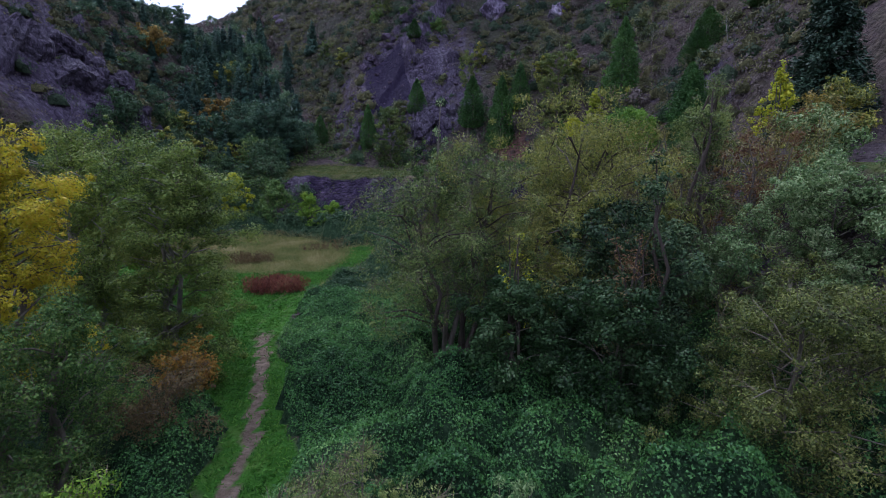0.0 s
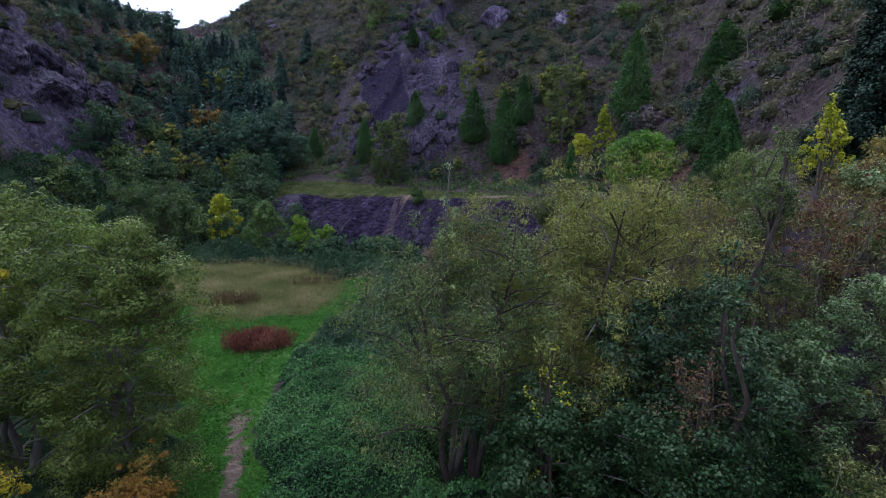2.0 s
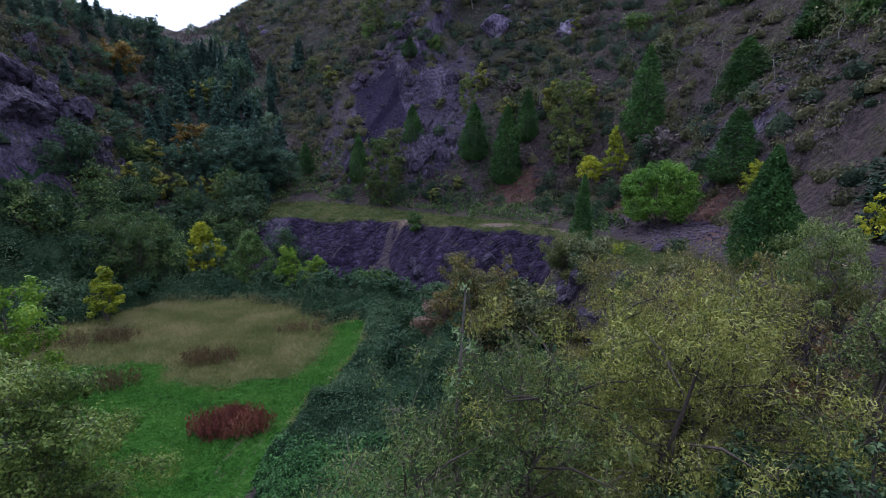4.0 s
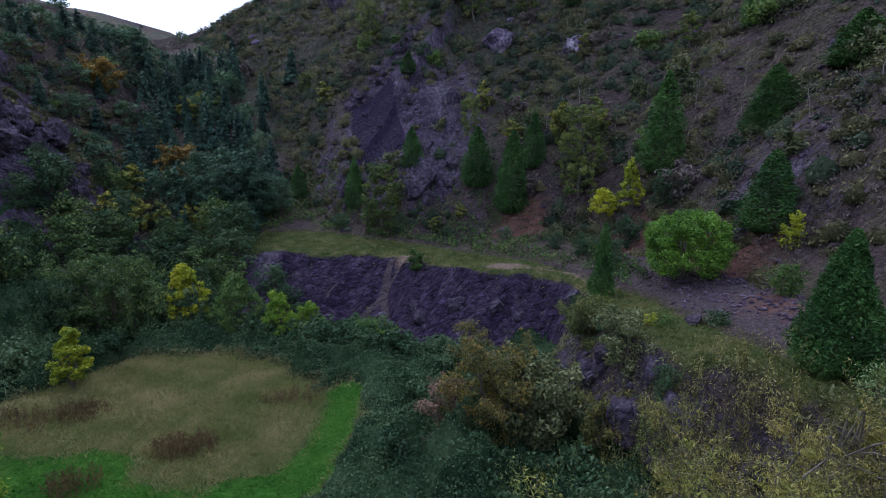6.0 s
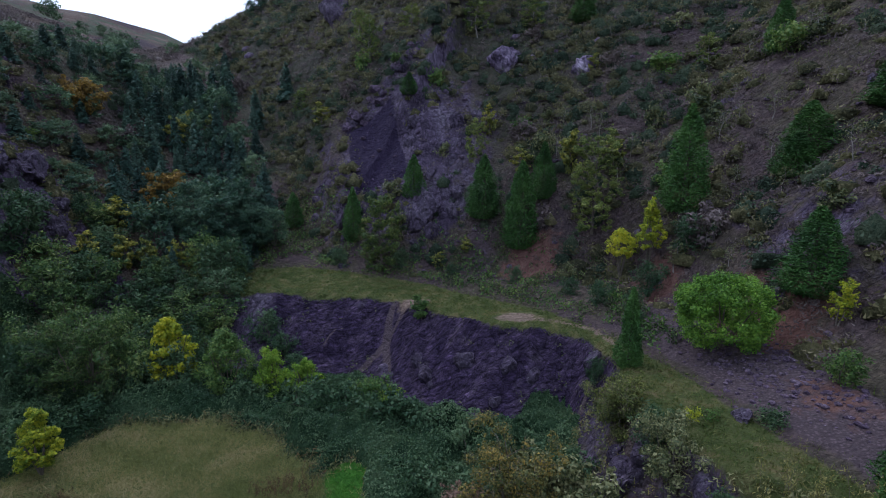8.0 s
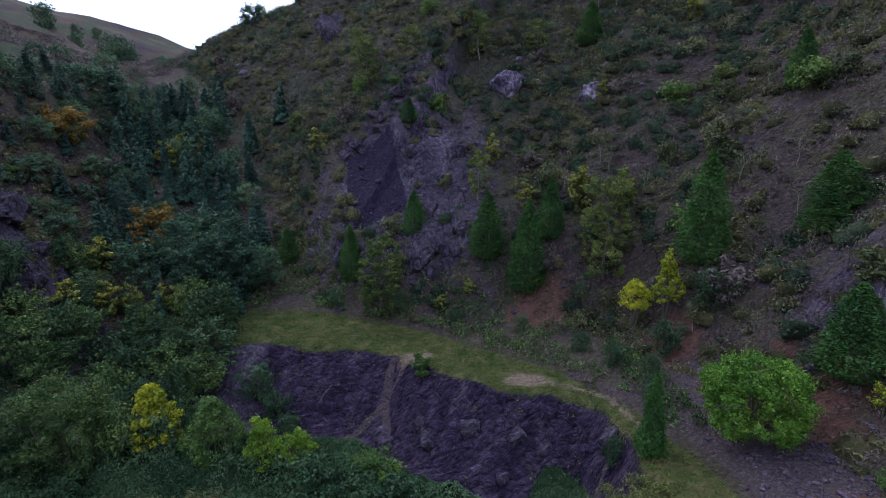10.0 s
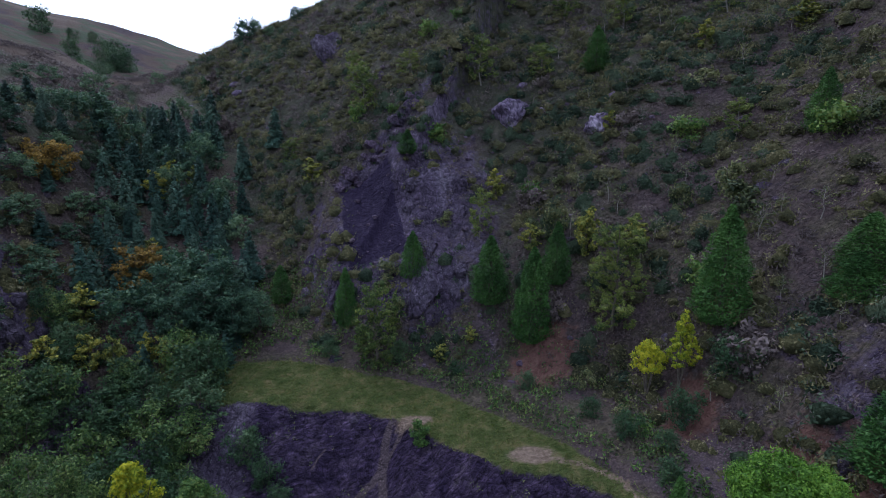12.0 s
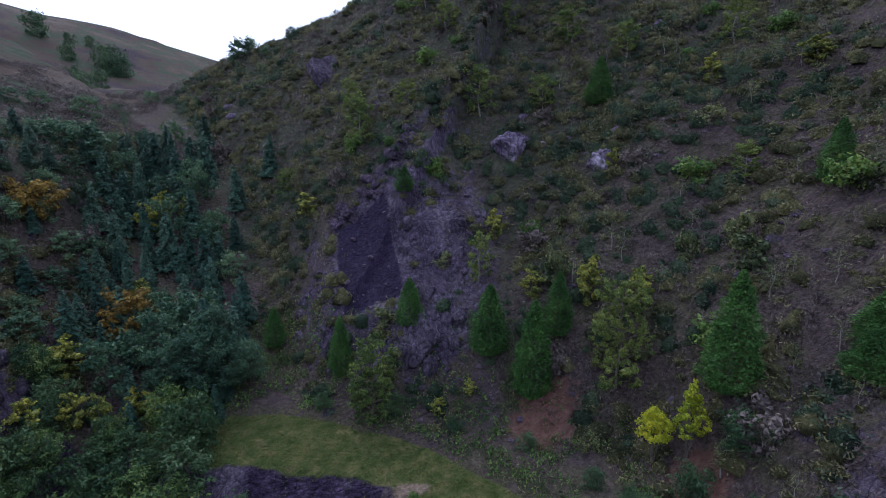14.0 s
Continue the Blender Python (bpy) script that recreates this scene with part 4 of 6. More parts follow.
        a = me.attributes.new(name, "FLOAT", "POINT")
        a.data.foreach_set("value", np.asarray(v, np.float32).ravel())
    return tagged(new("ground", me), "quarry floor, grassy bench and steep purple-grey rocky hillsides", "ground", "", "structure")


lay_ground()


def scattered(seed, n, box, keep):
    """Random places in a box (x0, x1, y0, y1), kept with the chance that keep(x, y) gives."""
    rng = np.random.default_rng(seed)
    x, y = rng.uniform(box[0], box[1], n), rng.uniform(box[2], box[3], n)
    ok = rng.random(n) < keep(x, y)
    return x[ok], y[ok], ground_height(x[ok], y[ok])


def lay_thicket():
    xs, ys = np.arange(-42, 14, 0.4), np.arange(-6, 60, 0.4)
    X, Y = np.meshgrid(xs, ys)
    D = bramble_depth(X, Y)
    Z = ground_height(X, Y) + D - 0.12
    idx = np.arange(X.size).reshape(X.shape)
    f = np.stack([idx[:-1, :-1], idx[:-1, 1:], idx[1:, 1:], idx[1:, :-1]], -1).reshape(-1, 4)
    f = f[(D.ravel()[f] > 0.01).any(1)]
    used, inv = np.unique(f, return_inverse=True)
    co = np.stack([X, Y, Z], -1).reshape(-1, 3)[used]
    # closed dark sheet just under the leaves, seen through their gaps
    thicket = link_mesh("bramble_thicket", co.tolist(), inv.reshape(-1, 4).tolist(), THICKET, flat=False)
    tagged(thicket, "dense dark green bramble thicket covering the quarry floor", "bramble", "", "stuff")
    rng = np.random.default_rng(5)
    near, wide = 270000, 300000
    x = np.concatenate([rng.uniform(-8, 12, near), rng.uniform(-42, 13, wide)])
    y = np.concatenate([4.5 + 21 * rng.random(near), 22 + 36 * rng.random(wide)])
    d = bramble_depth(x, y)
    ok = (d > 0.1) & ((rng.random(len(x)) < 0.35) | (x > -14) | (y > 36))
    x, y, d = x[ok], y[ok], d[ok]
    z = ground_height(x, y) + d + rng.normal(size=len(x)) * 0.07
    e = 0.25
    nx = bramble_depth(x - e, y) - bramble_depth(x + e, y)
    ny = bramble_depth(x, y - e) - bramble_depth(x, y + e)
    nrm = unit(np.stack([nx, ny, 2 * e + 0 * nx], 1) + 0.5 * rng.normal(size=(len(x), 3)))
    axis = np.cross(nrm, rng.normal(size=(len(x), 3)))
    s = np.interp(y, [5, 14, 24, 26, 56], [0.075, 0.088, 0.10, 0.135, 0.17]) * rng.uniform(0.6, 1.45, len(x))
    q = blades(rng, np.stack([x, y, z], 1), axis, nrm, s, s * 0.72, False)
    front = y + 2 * fnoise(x / 3, y / 3, 85, 2) < 27
    quads_mesh("leaves", q[front][:, 1:], L_BRAMBLE, thicket)
    # the far part of the same thicket takes a darker leaf colour
    quads_mesh("leaves", q[~front][:, 1:], L_THICKET, thicket, "darker leaves in the thicket's far part")


lay_thicket()


# ---- low growth ----
def lay_grass():
    def dry(x, y):
        m, lush, path = floor_parts(x, y)
        return m * (1 - lush) * (1 - path) * smooth(17, 22, y)

    def green(x, y):
        m, lush, path = floor_parts(x, y)
        return m * lush * (1 - path)
    x, y, z = scattered(11, 70000, (-31, -3, 28, 51), dry)
    spread("meadow_grass", "tall pale dry meadow grass", "grass", "", x, y, z, 0.3, 0.24, 3, 0.30, 0.11, L_DRY, 12, 1.0)
    x, y, z = scattered(13, 90000, (-29, -3, 6, 46), green)
    spread("mown_grass", "short lush green grass", "grass", "", x, y, z, 0.2, 0.08, 3, 0.16, 0.25, L_TURF, 14, 0.8)

    def shelf(x, y):
        de, se, _ = along(EDGE, x, y)
        db, sb, _ = along(BACK, x, y)
        return ((-se * de) > -0.3) * (x > -30) * smooth(0.8, -0.6, sb * db)
    def edge(x, y):
        m = floor_parts(x, y)[0]
        return smooth(0.05, 0.3, m) * smooth(0.95, 0.6, m) * smooth(29, 33, y) * smooth(-6, -9, x)
    x, y, z = scattered(16, 9000, (-31, -6, 28, 52), edge)
    spread("weeds", "brown and olive weeds along the meadow's edge", "weeds", "", x, y, z - 0.03, 0.3, 0.7, 7, 0.22, 0.4, L_SCRUB, 19, 0.7)
    x, y, z = scattered(18, 3000, (-31, -6, 28, 52), edge)
    spread("weeds", "dead brown stalks along the meadow's edge", "weeds", "", x, y, z - 0.03, 0.3, 0.8, 7, 0.22, 0.3, L_STALK, 20, 0.9)

    x, y, z = scattered(15, 70000, (-30, 22, 20, 72), shelf)
    keep = (np.hypot((x - 5.2) / 2.1, (y - 54.2) / 1.2) > 1) & (np.hypot((x + 3.6) / 1.8, (y - 59.6) / 0.8) > 1)
    spread("bench_grass", "yellowing rough grass on the quarry bench", "grass", "", x[keep], y[keep], z[keep], 0.22, 0.16, 3, 0.26, 0.18, L_BENCH, 16, 0.9)


lay_grass()


def dock_patch(x, y, rx, ry, n, seed, leaf=L_STALK, label="patch of dead brown dock stems in the grass"):
    rng = np.random.default_rng(seed)
    a, r = rng.uniform(0, 6.28, n), np.sqrt(rng.random(n)) * rng.uniform(0.8, 1.25, n)
    px, py = x + rx * r * np.cos(a), y + ry * r * np.sin(a)
    spread("dock_patch", label, "dock", "dock patches", px, py, ground_height(px, py), 0.12, 0.95, 12, 0.24, 0.2, leaf, seed, 1.3)


dock_patch(-10.1, 28.3, 1.7, 1.0, 420, 21, L_DOCK, "patch of dead dark red dock stems in the grass")
dock_patch(-14.5, 35.7, 1.7, 1.1, 170, 22)
dock_patch(-18.5, 33.0, 1.3, 0.8, 80, 23)
dock_patch(-22.7, 39.6, 1.6, 1.1, 110, 24)
dock_patch(-26.2, 38.2, 2.6, 1.2, 130, 25)
dock_patch(-10.4, 41.2, 1.9, 0.8, 60, 26)


x, y, z = scattered(78, 5200, (-100, -56, 84, 160), lambda x, y: smooth(0.3, 0.55, vnoise(x / 6, y / 6, 104)))
spread("heather", "brown bracken and heather on the shoulder above the gully", "heather", "", x, y, z - 0.05, 1.0, 0.9, 22, 0.42, 0.3, L_HEATH, 79, 0.7)


def hill_chance(x, y):
    dr, sr, _ = along(TOE_R, x, y)
    dl, sl, _ = along(TOE_L, x, y)
    on = np.maximum((sr > 0) * smooth(0.3, 4, dr), (sl < 0) * smooth(0.3, 3, dl))
    slab = np.exp(-(((x + 4.5) / 11) ** 2 + ((y - 80) / 10) ** 2) ** 2)
    wall = np.exp(-(((x + 44) / 8) ** 2 + ((y - 60) / 11) ** 2) ** 2)
    bare = np.exp(-(((x - 8.6) / 3.4) ** 2 + ((y - 65.6) / 3.0) ** 2) ** 2) + np.exp(-(((x - 17.2) / 2.2) ** 2 + ((y - 55.6) / 2.6) ** 2) ** 2) + slab_part(x, y)
    return on * np.clip(1 - bare, 0.04, 1) * (1 - 0.7 * slab) * (1 - 0.75 * wall)


def patchy(x, y, seed, low, high, wide=6.0, fine=1.6):
    return hill_chance(x, y) * smooth(low, high, 0.6 * vnoise(x / wide, y / wide, seed) + 0.4 * vnoise(x / fine, y / fine, seed + 1))


def bare_slopes(x, y):
    """Less green on the stony slopes beside the bench."""
    return 1 - 0.3 * smooth(14, 20, x) * smooth(76, 64, y)


HILL = (-62, 54, 34, 136)
x, y, z = scattered(31, 14000, HILL, lambda x, y: patchy(x, y, 91, 0.22, 0.48))
size = np.random.default_rng(1).uniform(0.35, 1.0, len(x))
spread("heather", "brown heather and dead bracken on the steep hillside", "heather", "", x, y, z - 0.05, 1.1 * size, 0.9 * size, 38, 0.30, 0.30, L_HEATH, 32, 0.7)
x, y, z = scattered(33, 12500, HILL, lambda x, y: patchy(x, y, 93, 0.30, 0.54, 8.0) * bare_slopes(x, y))
size = np.random.default_rng(2).uniform(0.35, 1.2, len(x)) ** 1.3
domes("scrub", "olive green scrub on the steep hillside", "scrub", x, y, z - 0.15, 1.4 * size, 1.1 * size, 66, 0.26, 0.45, L_MAT, SCRUB_STEMS, 34)
x, y, z = scattered(39, 5600, HILL, lambda x, y: patchy(x, y, 99, 0.42, 0.62, 10.0) * bare_slopes(x, y))
size = np.random.default_rng(3).uniform(0.4, 1.2, len(x)) ** 1.4
domes("gorse", "dark green gorse on the steep hillside", "gorse", x, y, z - 0.15, 1.4 * size, 1.4 * size, 120, 0.24, 0.45, L_GORSE, DARK_STEMS, 40)
x, y, z = scattered(35, 9000, HILL, lambda x, y: patchy(x, y, 95, 0.45, 0.62, 9.0))
spread("hill_grass", "tufts of pale dead grass on the hillside", "grass", "", x, y, z - 0.05, 0.35, 0.4, 6, 0.42, 0.14, L_BENCH, 36, 1.3)

# dead growth, thicker towards the crest, added to give the ridge a hazy paleness
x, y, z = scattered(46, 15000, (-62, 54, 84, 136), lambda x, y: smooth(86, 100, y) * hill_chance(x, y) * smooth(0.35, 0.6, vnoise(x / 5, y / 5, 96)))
spread("hill_grass", "dead grass and bracken that lighten the ridge", "grass", "", x, y, z + 0.1, 0.5, 0.7, 6, 0.55, 0.2, L_HEATH, 47, 0.9)


def talus(x, y):
    db, sb, _ = along(BACK, x, y)
    dr, sr, _ = along(TOE_R, x, y)
    return smooth(0, 1, sb * db) * smooth(9, 2, sr * dr) * (x > -30) * (x < 15) * smooth(0.3, 0.55, vnoise(x / 2, y / 2, 97)) * (1 - 0.9 * np.exp(-(((x - 8.6) / 3.4) ** 2 + ((y - 65.2) / 2.6) ** 2) ** 2))


x, y, z = scattered(37, 9000, (-30, 16, 46, 82), talus)
spread("weeds", "green and yellow weeds at the foot of the hillside", "weeds", "", x, y, z - 0.03, 0.45, 0.7, 9, 0.26, 0.42, L_SCRUB, 38, 0.6)
x, y, z = scattered(44, 5200, (-30, 16, 46, 82), talus)
spread("weeds", "fresh green weeds at the foot of the hillside", "weeds", "", x, y, z - 0.03, 0.45, 0.8, 9, 0.28, 0.5, L_GREEN, 45, 0.6)



def on_slope(x, y):
    de, se, _ = along(EDGE, x, y)
    return ((-se * de) < 0.2) * ((-se * de) > -4.6)


def below_edge(x, y):
    de, se, _ = along(EDGE, x, y)
    return ((-se * de) < 0.3) * ((-se * de) > -4.2) * smooth(0.38, 0.6, vnoise(x / 1.7, y / 1.7, 101))


x, y, z = scattered(71, 2600, (5, 15, 18, 44), below_edge)
spread("weeds", "olive weeds and ivy hanging on the rock face", "weeds", "", x, y, z - 0.03, 0.4, 0.55, 12, 0.17, 0.45, L_SCRUB, 72, 0.3)
x, y, z = scattered(73, 1500, (5, 15, 18, 44), below_edge)
spread("hill_grass", "dead yellow grass hanging over the rock face", "grass", "", x, y, z, 0.3, 0.6, 10, 0.3, 0.14, L_STRAW, 74, 0.7)
x, y, z = scattered(75, 1500, (-24, 10, 46, 66), lambda x, y: below_edge(x, y) * smooth(0.55, 0.7, vnoise(x / 1.3, y / 1.3, 103)))
spread("weeds", "small olive plants rooted in the quarry wall", "weeds", "", x, y, z - 0.03, 0.3, 0.4, 10, 0.18, 0.45, L_SCRUB, 76, 0.4)


def shoots(label, x, y, z, height, k, leaf, seed):
    """Upright willow shoots that nobody could count: thin bent stems with narrow leaves all along them."""
    rng = np.random.default_rng(seed)
    n = len(x)
    h = height * rng.uniform(0.55, 1.1, n)
    way = unit(np.stack([rng.normal(size=n) * 0.22, rng.normal(size=n) * 0.22, np.ones(n)], 1))
    root = np.stack([x, y, z - 0.1], 1)
    i = np.repeat(np.arange(n), k)
    u = rng.uniform(0.2, 1.05, n * k)
    pos = root[i] + way[i] * (h[i] * u)[:, None] + rng.normal(size=(n * k, 3)) * 0.09
    axis = unit(0.7 * way[i] + 0.7 * rng.normal(size=(n * k, 3)))
    s = rng.uniform(0.09, 0.2, n * k)
    ob = quads_mesh("willow_shoots", blades(rng, pos, axis, rng.normal(size=(n * k, 3)), s, s * 0.26), leaf)
    stem = blades(rng, root + way * (0.45 * h)[:, None], way, rng.normal(size=(n, 3)), h, 0.035)
    quads_mesh("shoot_stems", stem, TWIG, ob)
    return tagged(ob, label, "willow", "", "stuff")


x, y, z = scattered(81, 3400, (5.5, 15, 17, 33), lambda x, y: 0.5 * on_slope(x, y) * smooth(34, 30, y))
shoots("tall yellowing willow shoots growing on the rock face", x, y, z, 2.2, 42, L_SHOOT, 82)
x, y, z = scattered(83, 900, (2, 10, 24, 32), lambda x, y: 0.8 * smooth(0.35, 0.6, vnoise(x / 1.5, y / 1.5, 106)))
shoots("grey-green willow shoots at the foot of the rock face", x, y, z, 2.8, 40, L_SALLOW, 84)

# ---- near trees ----
broadleaf("willow_tree", "bushy willow with thin yellowing leaves beside the brambles", 4.2, 19.0, 0, 7.6, L_WILLOW, 62000, 0.135, 101, DARK_BARK, stems=6, aspect=0.26, rise=0.5, clump=0.12, limbs=60, base=0.25, top=10.8)
broadleaf("willow_tree", "spreading willow with olive leaves and grey twigs", 0.4, 16.9, 0, 6.6, L_SALLOW, 46000, 0.115, 102, DARK_BARK, stems=6, aspect=0.3, rise=0.3, clump=0.125, limbs=56, base=0.34, top=9.0)
broadleaf("willow_tree", "tall willow with yellowing leaves below the rock face", 6.0, 22.6, 0, 4.6, L_GOLD, 22000, 0.13, 103, stems=5, aspect=0.26, rise=0.8, clump=0.12, limbs=40, top=11.3)
broadleaf("willow_tree", "upright willow with golden thin leaves by the bench", 9.2, 22.6, 0, 4.6, L_GOLD, 18000, 0.12, 120, stems=5, aspect=0.26, rise=0.8, clump=0.12, limbs=36, top=10.0)
broadleaf("ivy_tree", "old tree stump smothered in dark green ivy", 2.2, 14.4, 0, 2.6, L_IVY, 22000, 0.11, 104, aspect=0.8, clump=0.2, limbs=30, base=0.02, top=5.0)
broadleaf("ivy_tree", "low tree smothered in dark green ivy", 4.9, 13.4, 0, 3.6, L_IVY, 30000, 0.095, 105, aspect=0.8, clump=0.19, limbs=30, base=0.02, top=4.9)
broadleaf("russet_shrub", "thin shrub with russet autumn leaves", 5.3, 13.7, 0, 1.7, L_RUSSET, 2200, 0.075, 106, DARK_BARK, stems=4, aspect=0.5, base=0.5, clump=0.2, category="shrub", top=7.2)
broadleaf("sallow_tree", "grey-green sallow tree with dense small leaves", 8.0, 10.4, 0, 5.0, L_OSIER, 60000, 0.088, 107, stems=5, aspect=0.42, clump=0.13, limbs=44, base=0.05, top=6.5)
broadleaf("clematis_tree", "tree draped in pale green clematis", 12.2, 14.8, 0, 3.6, L_PALE, 34000, 0.095, 108, aspect=0.7, clump=0.18, limbs=28, base=0.02, top=8.5)
broadleaf("clematis_tree", "low thorn hung with pale green clematis", 9.4, 15.4, 0, 3.0, L_PALE, 20000, 0.095, 117, aspect=0.7, clump=0.18, limbs=24, base=0.02, top=7.4)
broadleaf("ivy_tree", "dark blue-green ivy-hung tree beside the willow", 5.9, 15.4, 0, 3.8, L_BLUE, 22000, 0.12, 109, aspect=0.7, clump=0.18, limbs=28, base=0.25, top=7.2)
broadleaf("birch_tree", "birch with thinning grey-green leaves by the footpath", -10.6, 17.2, 0, 5.8, L_BIRCH, 64000, 0.098, 110, PALE_BARK, stems=3, aspect=0.55, clump=0.12, limbs=46, base=0.08, top=9.4)
broadleaf("birch_tree", "birch with dull green leaves by the footpath", -13.4, 16.6, 0, 6.4, L_BIRCH, 60000, 0.102, 111, PALE_BARK, stems=3, aspect=0.55, clump=0.12, limbs=46, base=0.08, top=10.2)
broadleaf("yellow_birch", "birch with bright yellow autumn leaves", -11.4, 12.2, 0, 3.0, L_YELLOW, 30000, 0.10, 112, BARK, aspect=0.6, clump=0.2, limbs=34, base=0.3, top=10.0)
broadleaf("elder_bush", "green leafy bush under the birches", -9.3, 9.6, 0, 4.0, L_GREEN, 40000, 0.085, 113, stems=5, aspect=0.55, clump=0.15, limbs=36, base=0.05, top=6.0, category="bush")
broadleaf("orange_bush", "small bush with orange autumn leaves beside the path", -8.6, 15.3, 0, 1.9, L_ORANGE, 5000, 0.10, 114, stems=3, aspect=0.55, clump=0.18, category="bush", top=2.4)
broadleaf("green_bush", "bright green leafy bush", -5.0, 5.4, 0, 2.0, L_FRESH, 14000, 0.07, 115, stems=4, aspect=0.55, clump=0.18, category="bush", top=4.7)
broadleaf("willow_bush", "low grey-green willow bush among the brambles", -1.8, 6.5, 0, 3.4, L_SALLOW, 30000, 0.075, 116, stems=7, aspect=0.3, rise=0.6, clump=0.15, limbs=28, base=0.02, category="bush", top=3.9)
broadleaf("willow_bush", "small grey-green willow bush among the brambles", 1.2, 7.2, 0, 1.0, L_PALE, 4000, 0.09, 118, stems=4, aspect=0.3, rise=0.6, clump=0.18, category="bush", top=3.4)
broadleaf("dead_bush", "brown leafless undergrowth under the birches", -8.2, 12.4, 0, 3.0, L_STALK, 11000, 0.10, 119, stems=5, aspect=0.25, rise=0.5, clump=0.16, category="bush", top=2.6)

broadleaf("willow_tree", "slim willow with thin leaves on the bench's edge", 12.6, 23.4, 0, 3.0, L_SALLOW, 9000, 0.13, 121, stems=4, aspect=0.26, rise=0.8, clump=0.13, limbs=26, base=0.25, top=11.0)
broadleaf("willow_tree", "twiggy willow with yellowing leaves on the bench's edge", 10.4, 25.0, 0, 3.4, L_GOLD, 9000, 0.12, 122, stems=4, aspect=0.26, rise=0.8, clump=0.13, limbs=26, base=0.2, top=10.6)
broadleaf("russet_shrub", "twiggy shrub with russet and brown leaves", 10.4, 19.6, 0, 2.8, L_RUSSET, 3600, 0.13, 124, stems=4, aspect=0.45, rise=0.6, open_crown=0.3, clump=0.13, category="shrub", top=9.8)
broadleaf("russet_shrub", "small shrub with dark red leaves", 14.4, 20.8, 0, 2.2, L_RUSSET, 1800, 0.12, 125, stems=4, aspect=0.45, open_crown=0.3, category="shrub", top=10.6)
broadleaf("sallow_tree", "tall grey-green sallow tree below the bench", 8.8, 18.0, 0, 3.4, L_SALLOW, 17000, 0.10, 126, DARK_BARK, stems=4, aspect=0.42, clump=0.16, limbs=30, base=0.02, top=11.9)
broadleaf("maple_tree", "maple with bright yellow-green leaves behind the birches", -19.6, 28.2, 0, 3.4, L_FRESH, 9000, 0.15, 127, aspect=0.7, clump=0.17, base=0.2, top=8.6)

broadleaf("thorn_bush", "hawthorn with yellow and orange leaves beside the clematis", 17.2, 22.8, 0, 3.0, L_THORN, 6000, 0.13, 128, stems=4, aspect=0.5, clump=0.16, base=0.05, top=11.4, category="bush")
broadleaf("yellow_tree", "small tree with yellow-green leaves on the bench", 19.6, 23.6, 0, 2.6, L_OLIVE, 6000, 0.13, 129, stems=3, aspect=0.55, clump=0.17, base=0.1, top=12.6)
broadleaf("clematis_tree", "shrub draped in pale clematis on the bench", 15.8, 20.4, 0, 2.8, L_PALE, 9000, 0.11, 130, stems=4, aspect=0.6, clump=0.18, base=0.02, top=10.6)

broadleaf("green_bush", "blue-green bush with fresh yellow-green tips among the ivy", 6.6, 14.0, 0, 2.6, L_BLUE, 11000, 0.1, 131, DARK_BARK, stems=3, aspect=0.5, clump=0.2, base=0.05, top=9.0, category="bush")
broadleaf("lime_shrub", "sprig of yellow-green leaves above the ivy", 2.1, 14.3, 0, 1.1, L_LIME, 300, 0.08, 132, DARK_BARK, stems=3, aspect=0.6, clump=0.2, base=0.5, top=6.6, category="shrub", limbs=9)
broadleaf("willow_tree", "thin willow wand with pale fluffy tips", 0.0, 17.2, 0, 0.8, L_PALE, 420, 0.12, 135, stems=2, aspect=0.35, rise=0.8, clump=0.3, base=0.75, top=11.1, limbs=6)
broadleaf("russet_shrub", "twiggy shrub with brown and russet leaves on the bench's edge", 12.2, 18.6, 0, 3.2, L_RUSSET, 2600, 0.12, 136, stems=5, aspect=0.45, rise=0.6, open_crown=0.3, clump=0.13, category="shrub", top=9.6)

# ---- the bench and the quarry floor ----
dome_bush("maple_tree", "small maple with bright yellow leaves", -23.0, 53.6, 6.6, 4.0, L_LIME, 9000, 0.2, 201, "tree", 0.75, 0.1, 0.5, 0.1, tufts=120)
dome_bush("maple_tree", "young maple with yellow-green leaves among brambles", -25.4, 42.8, 4.4, 2.7, L_LIME, 6000, 0.17, 202, "tree", 0.75, 0.12, 0.4, 0.1, tufts=90)
dome_bush("green_bush", "leafy blue-green bush below the rock face", -18.2, 52.6, 5.8, 4.6, L_GREEN, 11000, 0.18, 203, point=0.45, tuft=0.1, tufts=150)
dome_bush("green_bush", "light green bush below the rock face", -14.6, 52.2, 4.4, 3.4, L_FRESH, 7000, 0.17, 204, point=0.45, tuft=0.1, tufts=120)
dome_bush("green_bush", "small light green bush beside the brambles", -11.9, 52.2, 3.8, 2.8, L_FRESH, 6000, 0.16, 222, point=0.45, tuft=0.1, tufts=100)
broadleaf("green_bush", "small blue-green bush beside the yellow maple", -24.6, 53.4, 3.4, 2.6, L_BLUE, 5000, 0.16, 223, stems=4, aspect=0.55, clump=0.18, base=0.0, category="bush")
broadleaf("green_bush", "low yellow-green bush under the rock face", -6.6, 50.4, 2.6, 3.0, L_GREEN, 5000, 0.16, 224, stems=4, aspect=0.55, clump=0.18, base=0.0, category="bush")
broadleaf("hazel_tree", "broad dark green hazel at the meadow's far corner", -28.6, 51.5, 7.4, 7.0, L_WOOD, 19000, 0.2, 205, stems=4, aspect=0.6, clump=0.15, limbs=32, base=0.05)
dome_bush("round_bush", "rounded yellow-green willow bush on the scree", 16.2, 44.2, 5.0, 6.2, L_ROUND, 30000, 0.16, 206)
